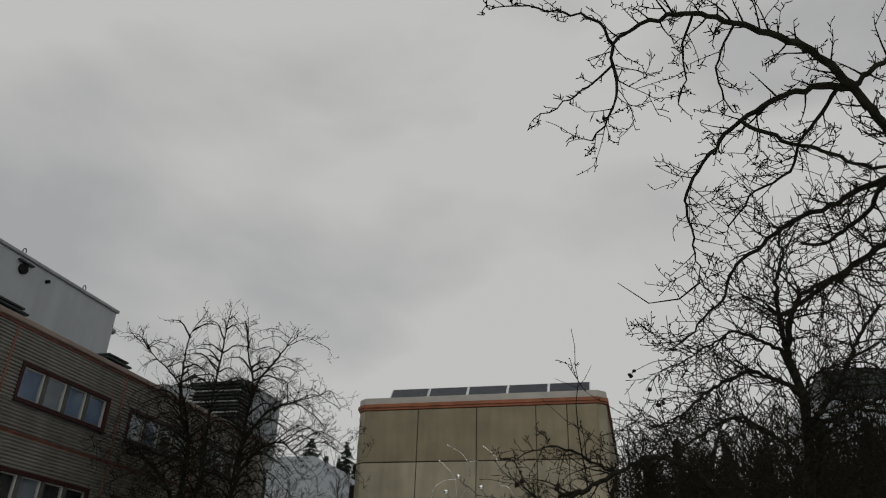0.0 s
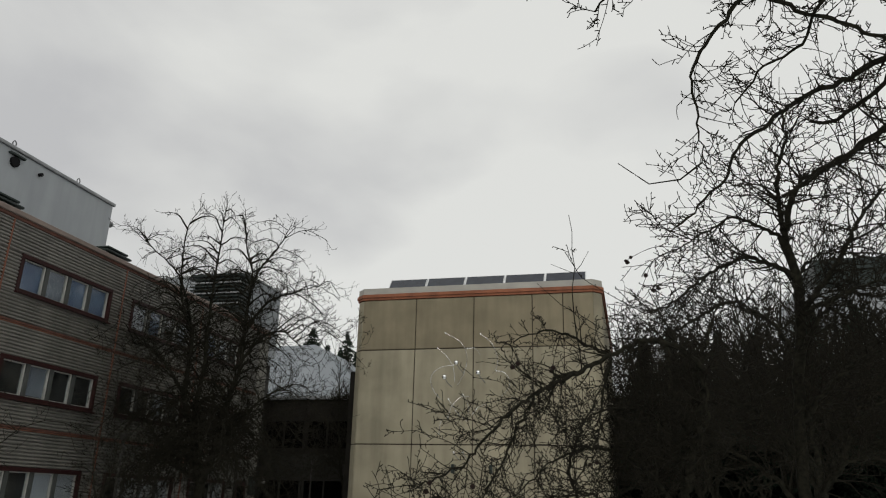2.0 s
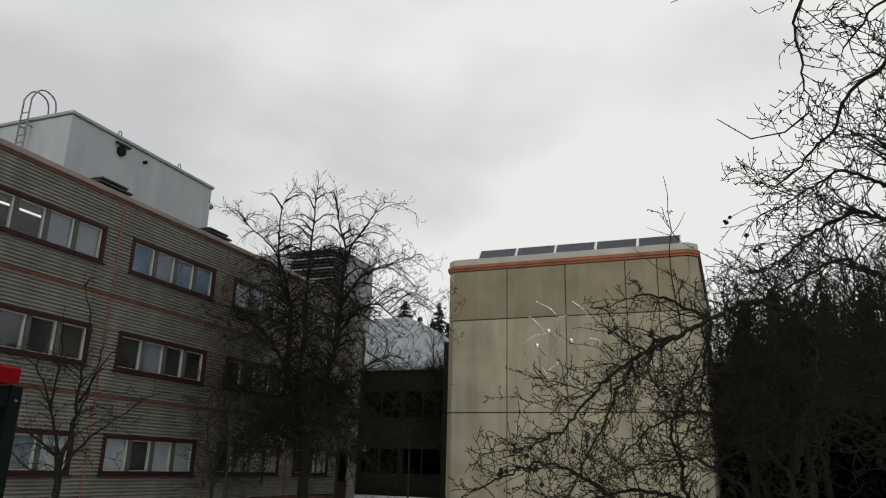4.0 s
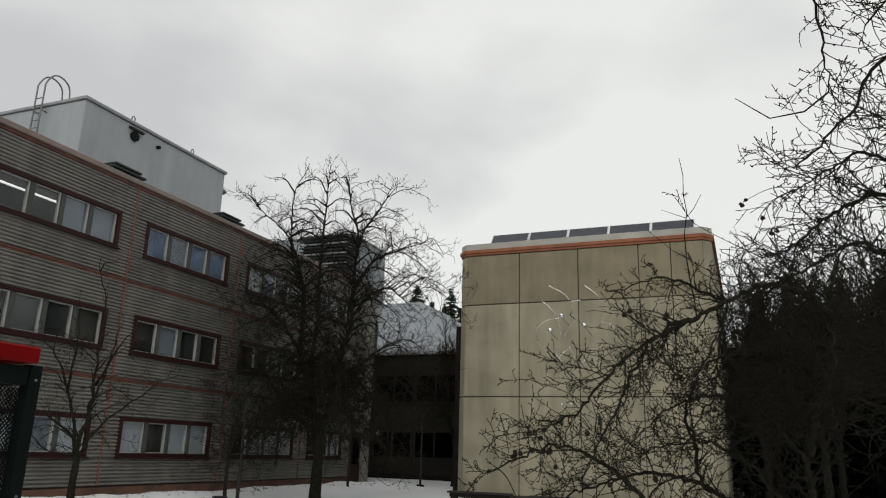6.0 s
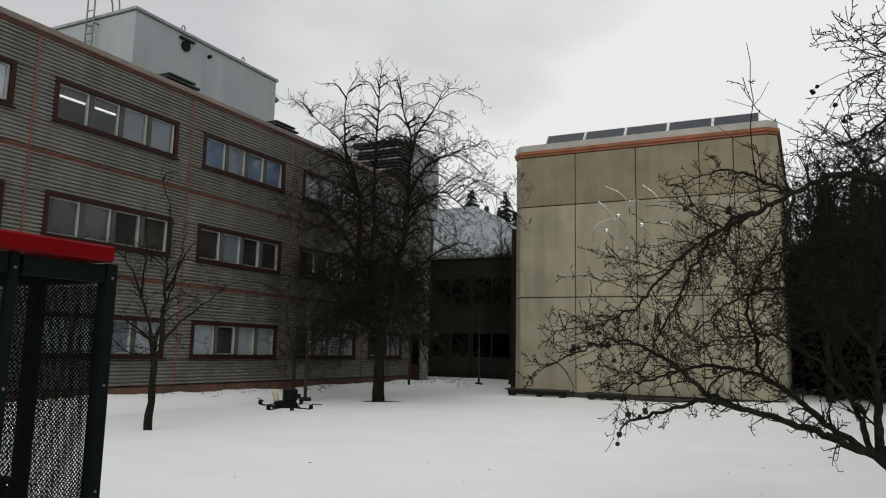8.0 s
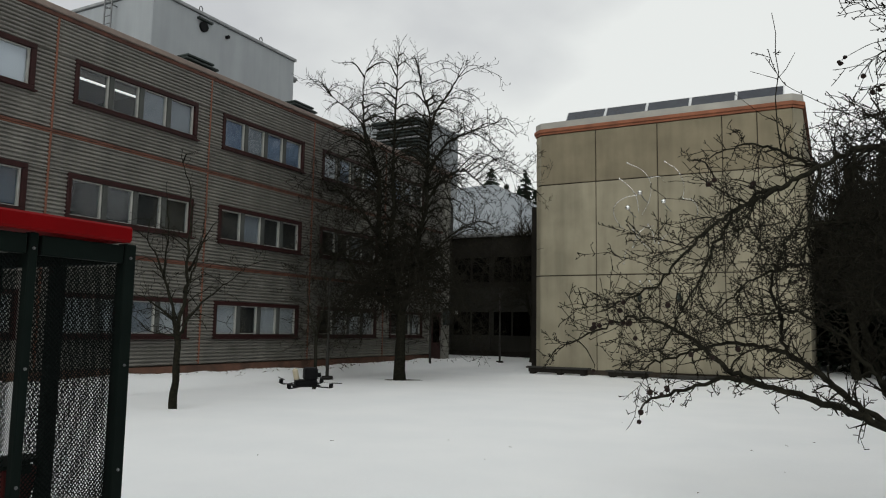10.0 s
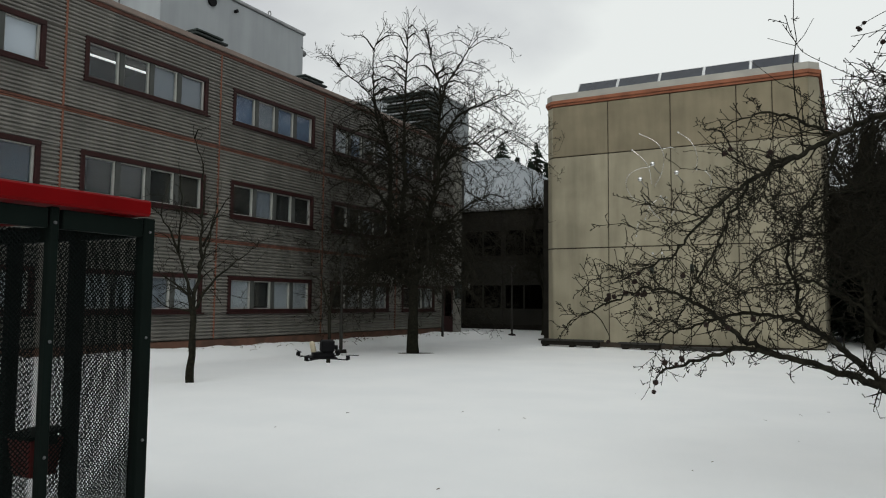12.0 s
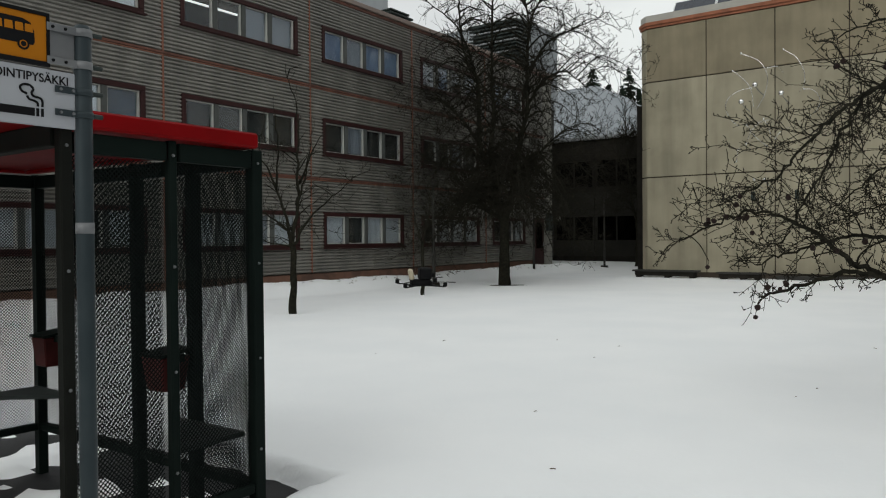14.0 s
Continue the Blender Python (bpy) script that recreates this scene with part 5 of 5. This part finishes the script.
part("roof_beam", boxed(SX0 + 0.04, SX1 - 0.04, SY0 - 0.04, SY0 + 0.03, 2.22, 2.328, 0.005), OLIVE, shelter)
for pts in ([(SX1 - 0.05, 4.66), (SX1 - 0.05, SY1 - 0.05), (-3.46, SY1 - 0.05)], [(SX0 + 0.05, SY1 - 0.05), (SX0 + 0.05, 4.62), (-4.72, SY1 - 0.05)]):
    part("corner_seat", prism(bmesh.new(), pts, 0.575, 0.605), SEATGREY, shelter)


def ash_bin(x, y, z, wide=1.0):
    b = thing("ash_bin", "dull red tin ash bin hung on a post", "bin", (x, y, z), group="ash bins in the shelter")
    bm = bmesh.new()
    bmesh.ops.create_cone(bm, cap_ends=True, segments=4, radius1=0.11 * wide, radius2=0.145 * wide, depth=0.22, matrix=pose(x, y, z, 0, 0, 45))
    bmesh.ops.bevel(bm, geom=bm.edges, offset=0.008, segments=1, affect="EDGES")
    part("bucket", bm, REDBIN, b)
    bm = boxed(x - 0.115 * wide, x + 0.115 * wide, y - 0.115 * wide, y + 0.115 * wide, z + 0.125, z + 0.145, 0.006)
    bmesh.ops.rotate(bm, cent=(x, y, z + 0.15), matrix=Matrix.Rotation(radians(8), 3, "X"), verts=bm.verts)
    part("lid", bm, GREEN, b)
    part("hanger", boxed(x + 0.085, x + 0.16, y - 0.03, y + 0.03, z + 0.08, z + 0.13), GREEN, b)


ash_bin(-3.46, SY1 - 0.14, 0.91, 1.08)
ash_bin(-4.93, SY1 - 0.14, 0.93)

# ---- sign post ----
PX, PY = -1.87, 3.64
sign = thing("sign_post", "blue-grey pole carrying an amber bus sign and white smoking sign", "sign", (PX, PY, -0.05))
tb = Tubes()
tb.add([Vector((PX, PY, -0.15)), Vector((PX, PY, 1.2)), Vector((PX, PY, 2.535)), Vector((PX, PY, 2.55))], [0.031, 0.031, 0.031, 0.024], 20)
tb.mesh("pole", POLE, sign)
tb = Tubes()
tb.add([Vector((PX, PY, 1.79)), Vector((PX, PY, 1.83))], [0.0325, 0.0325], 20)
tb.mesh("sticker_band", STEEL, sign)
SGX = PX + 0.010  # face of the signs, towards +x
plate = part("smoking_sign", boxed(SGX - 0.004, SGX, PY - 0.465, PY - 0.035, 2.165, 2.368, 0.003), SIGNWHITE, sign, "white sign with a cigarette symbol")
busp = part("bus_sign", boxed(SGX - 0.004, SGX, PY - 0.425, PY - 0.132, 2.390, 2.553, 0.003), YELLOW, sign, "amber sign with a black bus")
bm = bmesh.new()
for b in ((PY - 0.435, PY - 0.124, 2.376, 2.392), (PY - 0.435, PY - 0.124, 2.551, 2.563), (PY - 0.435, PY - 0.423, 2.392, 2.551), (PY - 0.134, PY - 0.124, 2.392, 2.551)):
    box(bm, SGX - 0.012, SGX + 0.004, *b)
part("sign_rim", bm, BLACK, sign)
part("back_plate", boxed(SGX - 0.010, SGX - 0.006, PY - 0.120, PY - 0.032, 2.395, 2.535, 0.002), STEEL, sign)


def letters(text, size, y, z, parent, mat, name):
    cu = bpy.data.curves.new(name, "FONT")
    cu.body, cu.size, cu.align_x, cu.extrude, cu.offset = text, size, "RIGHT", 0.0006, size * 0.012
    tmp = bpy.data.objects.new(name, cu)
    scene.collection.objects.link(tmp)
    me = bpy.data.meshes.new_from_object(tmp.evaluated_get(bpy.context.evaluated_depsgraph_get()))
    bpy.data.objects.remove(tmp)
    me.materials.clear()
    me.materials.append(mat)
    ob = new(name, me)
    ob.matrix_basis = Matrix.Translation((SGX + 0.0012, y, z)) @ Matrix.Rotation(radians(90), 4, "Z") @ Matrix.Rotation(radians(90), 4, "X") @ Matrix.Diagonal((0.92, 1, 1, 1))
    join_to(ob, parent)
    return ob


letters("TUPAKOINTIPYSÄKKI", 0.0425, PY - 0.058, 2.320, plate, BLACK, "lettering")


def print_shape(name, pts, parent, x=SGX + 0.0012):
    """A flat printed shape on a sign: outline in y and z."""
    bm = bmesh.new()
    bm.faces.new([bm.verts.new((x, PY + y, z)) for y, z in pts])
    r = bmesh.ops.extrude_face_region(bm, geom=bm.faces[:])
    bmesh.ops.translate(bm, vec=(-0.0008, 0, 0), verts=[q for q in r["geom"] if isinstance(q, bmesh.types.BMVert)])
    bmesh.ops.recalc_face_normals(bm, faces=bm.faces)
    return part(name, bm, BLACK, parent)


def rect(a, b, c, d):
    return [(a, c), (b, c), (b, d), (a, d)]


print_shape("cigarette", rect(-0.415, -0.178, 2.198, 2.226), plate)
for a in (-0.173, -0.157):
    print_shape("cigarette_tip", rect(a, a + 0.010, 2.198, 2.226), plate)
for curl in ([(0, 2.232), (0, 2.252), (-0.008, 2.262), (-0.03, 2.266), (-0.036, 2.276), (-0.030, 2.290), (-0.042, 2.302), (-0.062, 2.302), (-0.074, 2.292), (-0.068, 2.278), (-0.052, 2.273)],
             [(-0.016, 2.232), (-0.016, 2.243), (-0.026, 2.250), (-0.044, 2.254), (-0.051, 2.265)]):
    tb = Tubes()
    line = spline([(SGX + 0.001, PY - 0.152 + y, z) for y, z in curl], 0.005)
    tb.add(line, [0.0042] * len(line), 6)
    tb.mesh("smoke", BLACK, plate)
print_shape("bus_body", [(-0.385, 2.442), (-0.180, 2.442), (-0.174, 2.452), (-0.176, 2.490), (-0.188, 2.518), (-0.215, 2.528), (-0.385, 2.528)], busp)
for a in (-0.375, -0.341, -0.307, -0.273, -0.239, -0.207):
    o = print_shape("bus_window", [(a, 2.484), (a + 0.027, 2.484), (a + 0.025, 2.511), (a, 2.511)], busp, SGX + 0.0022)
    o.data.materials.clear()
    o.data.materials.append(YELLOW)
for a, r, mt, x in ((-0.213, 0.020, BLACK, 0.0022), (-0.213, 0.013, YELLOW, 0.0032), (-0.213, 0.009, BLACK, 0.0042), (-0.345, 0.020, BLACK, 0.0022), (-0.345, 0.013, YELLOW, 0.0032), (-0.345, 0.009, BLACK, 0.0042)):
    bm = bmesh.new()
    bmesh.ops.create_cone(bm, cap_ends=True, segments=22, radius1=r, radius2=r, depth=0.0012, matrix=pose(SGX + x, PY + a, 2.440, 0, 90, 0))
    part("bus_wheel", bm, mt, busp)
for z, y0, mt, h in ((2.304, -0.11, POLE, 0.012), (2.222, -0.11, POLE, 0.012), (2.520, -0.135, STEEL, 0.014), (2.402, -0.135, STEEL, 0.014)):
    arm = part("clamp", boxed(SGX + 0.003, SGX + 0.007, PY + y0, PY + 0.01, z - h, z + h, 0.002), mt, sign)
    tb = Tubes()
    tb.add([Vector((PX, PY, z - h)), Vector((PX, PY, z + h))], [0.035, 0.035], 20)
    tb.mesh("clamp_band", mt, sign)
    for y in (y0 + 0.02, y0 + 0.065):
        bm = bmesh.new()
        bmesh.ops.create_cone(bm, cap_ends=True, segments=8, radius1=0.006, radius2=0.005, depth=0.006, matrix=pose(SGX + 0.009, PY + y, z, 0, 90, 0))
        part("bolt", bm, BLACK if mt is STEEL else STEEL, arm)
    bm = bmesh.new()
    bmesh.ops.create_cone(bm, cap_ends=True, segments=8, radius1=0.009, radius2=0.009, depth=0.035, matrix=pose(PX + 0.012, PY + 0.048, z, 90, 0, 0))
    part("clamp_bolt", bm, DARKVENT, arm)

# ---- the drone ----
DC = Vector((-3.46, 7.75, 1.33))
drone = thing("drone", "small black quadcopter with cream battery hovering over snow", "drone", DC)


def on_drone(name, bm, mat, label="", smooth=False):
    bmesh.ops.transform(bm, matrix=pose(0, 0, 0, 4, 0, 52) @ Matrix.Scale(1.15, 4), verts=bm.verts)
    return part(name, bm, mat, drone, label, smooth, local=True)


on_drone("body_plate", boxed(-0.11, 0.11, -0.045, 0.045, -0.012, 0.0, 0.004), CARBON)
on_drone("top_plate", boxed(-0.09, 0.07, -0.04, 0.04, 0.035, 0.04, 0.002), CARBON)
on_drone("electronics", boxed(-0.085, 0.085, -0.042, 0.042, 0.0, 0.034, 0.004), BLACK)
on_drone("camera_pod", boxed(-0.02, 0.085, -0.042, 0.042, 0.04, 0.135, 0.01), BLACK)
bm = bmesh.new()
bmesh.ops.create_cone(bm, cap_ends=True, segments=14, radius1=0.016, radius2=0.02, depth=0.03, matrix=pose(0.10, 0, 0.075, 0, 90, 0))
on_drone("camera_lens", bm, CARBON)
bm = boxed(-0.095, -0.055, -0.022, 0.022, 0.035, 0.13, 0.012)
bmesh.ops.rotate(bm, cent=(-0.07, 0, 0.05), matrix=Matrix.Rotation(radians(-14), 3, "Y"), verts=bm.verts)
on_drone("battery", bm, STRAP, "cream-wrapped battery")
for sx, sy in ((1, 1), (1, -1), (-1, 1), (-1, -1)):
    end = Vector((sx * 0.165, sy * 0.145, 0))
    tb_ = bmesh.new()
    box(tb_, 0.03, end.length, -0.011, 0.011, -0.010, -0.003, 0.002)
    bmesh.ops.transform(tb_, matrix=Matrix.Rotation(math.atan2(end.y, end.x), 4, "Z"), verts=tb_.verts)
    arm = on_drone("arm", tb_, CARBON)
    bm = bmesh.new()
    bmesh.ops.create_cone(bm, cap_ends=True, segments=14, radius1=0.017, radius2=0.015, depth=0.030, matrix=Matrix.Translation((end.x, end.y, 0.012)))
    on_drone("motor", bm, BLACK)
    bm = bmesh.new()
    for s in (1, -1):
        box(bm, 0.004 * s, 0.085 * s, -0.007, 0.007, -0.0012, 0.0012, m=Matrix.Translation((end.x, end.y, 0.032)) @ Matrix.Rotation(0.6 + sx + 2 * sy, 4, "Z") @ Matrix.Rotation(radians(12 * s), 4, "X"))
    on_drone("propeller", bm, CARBON)
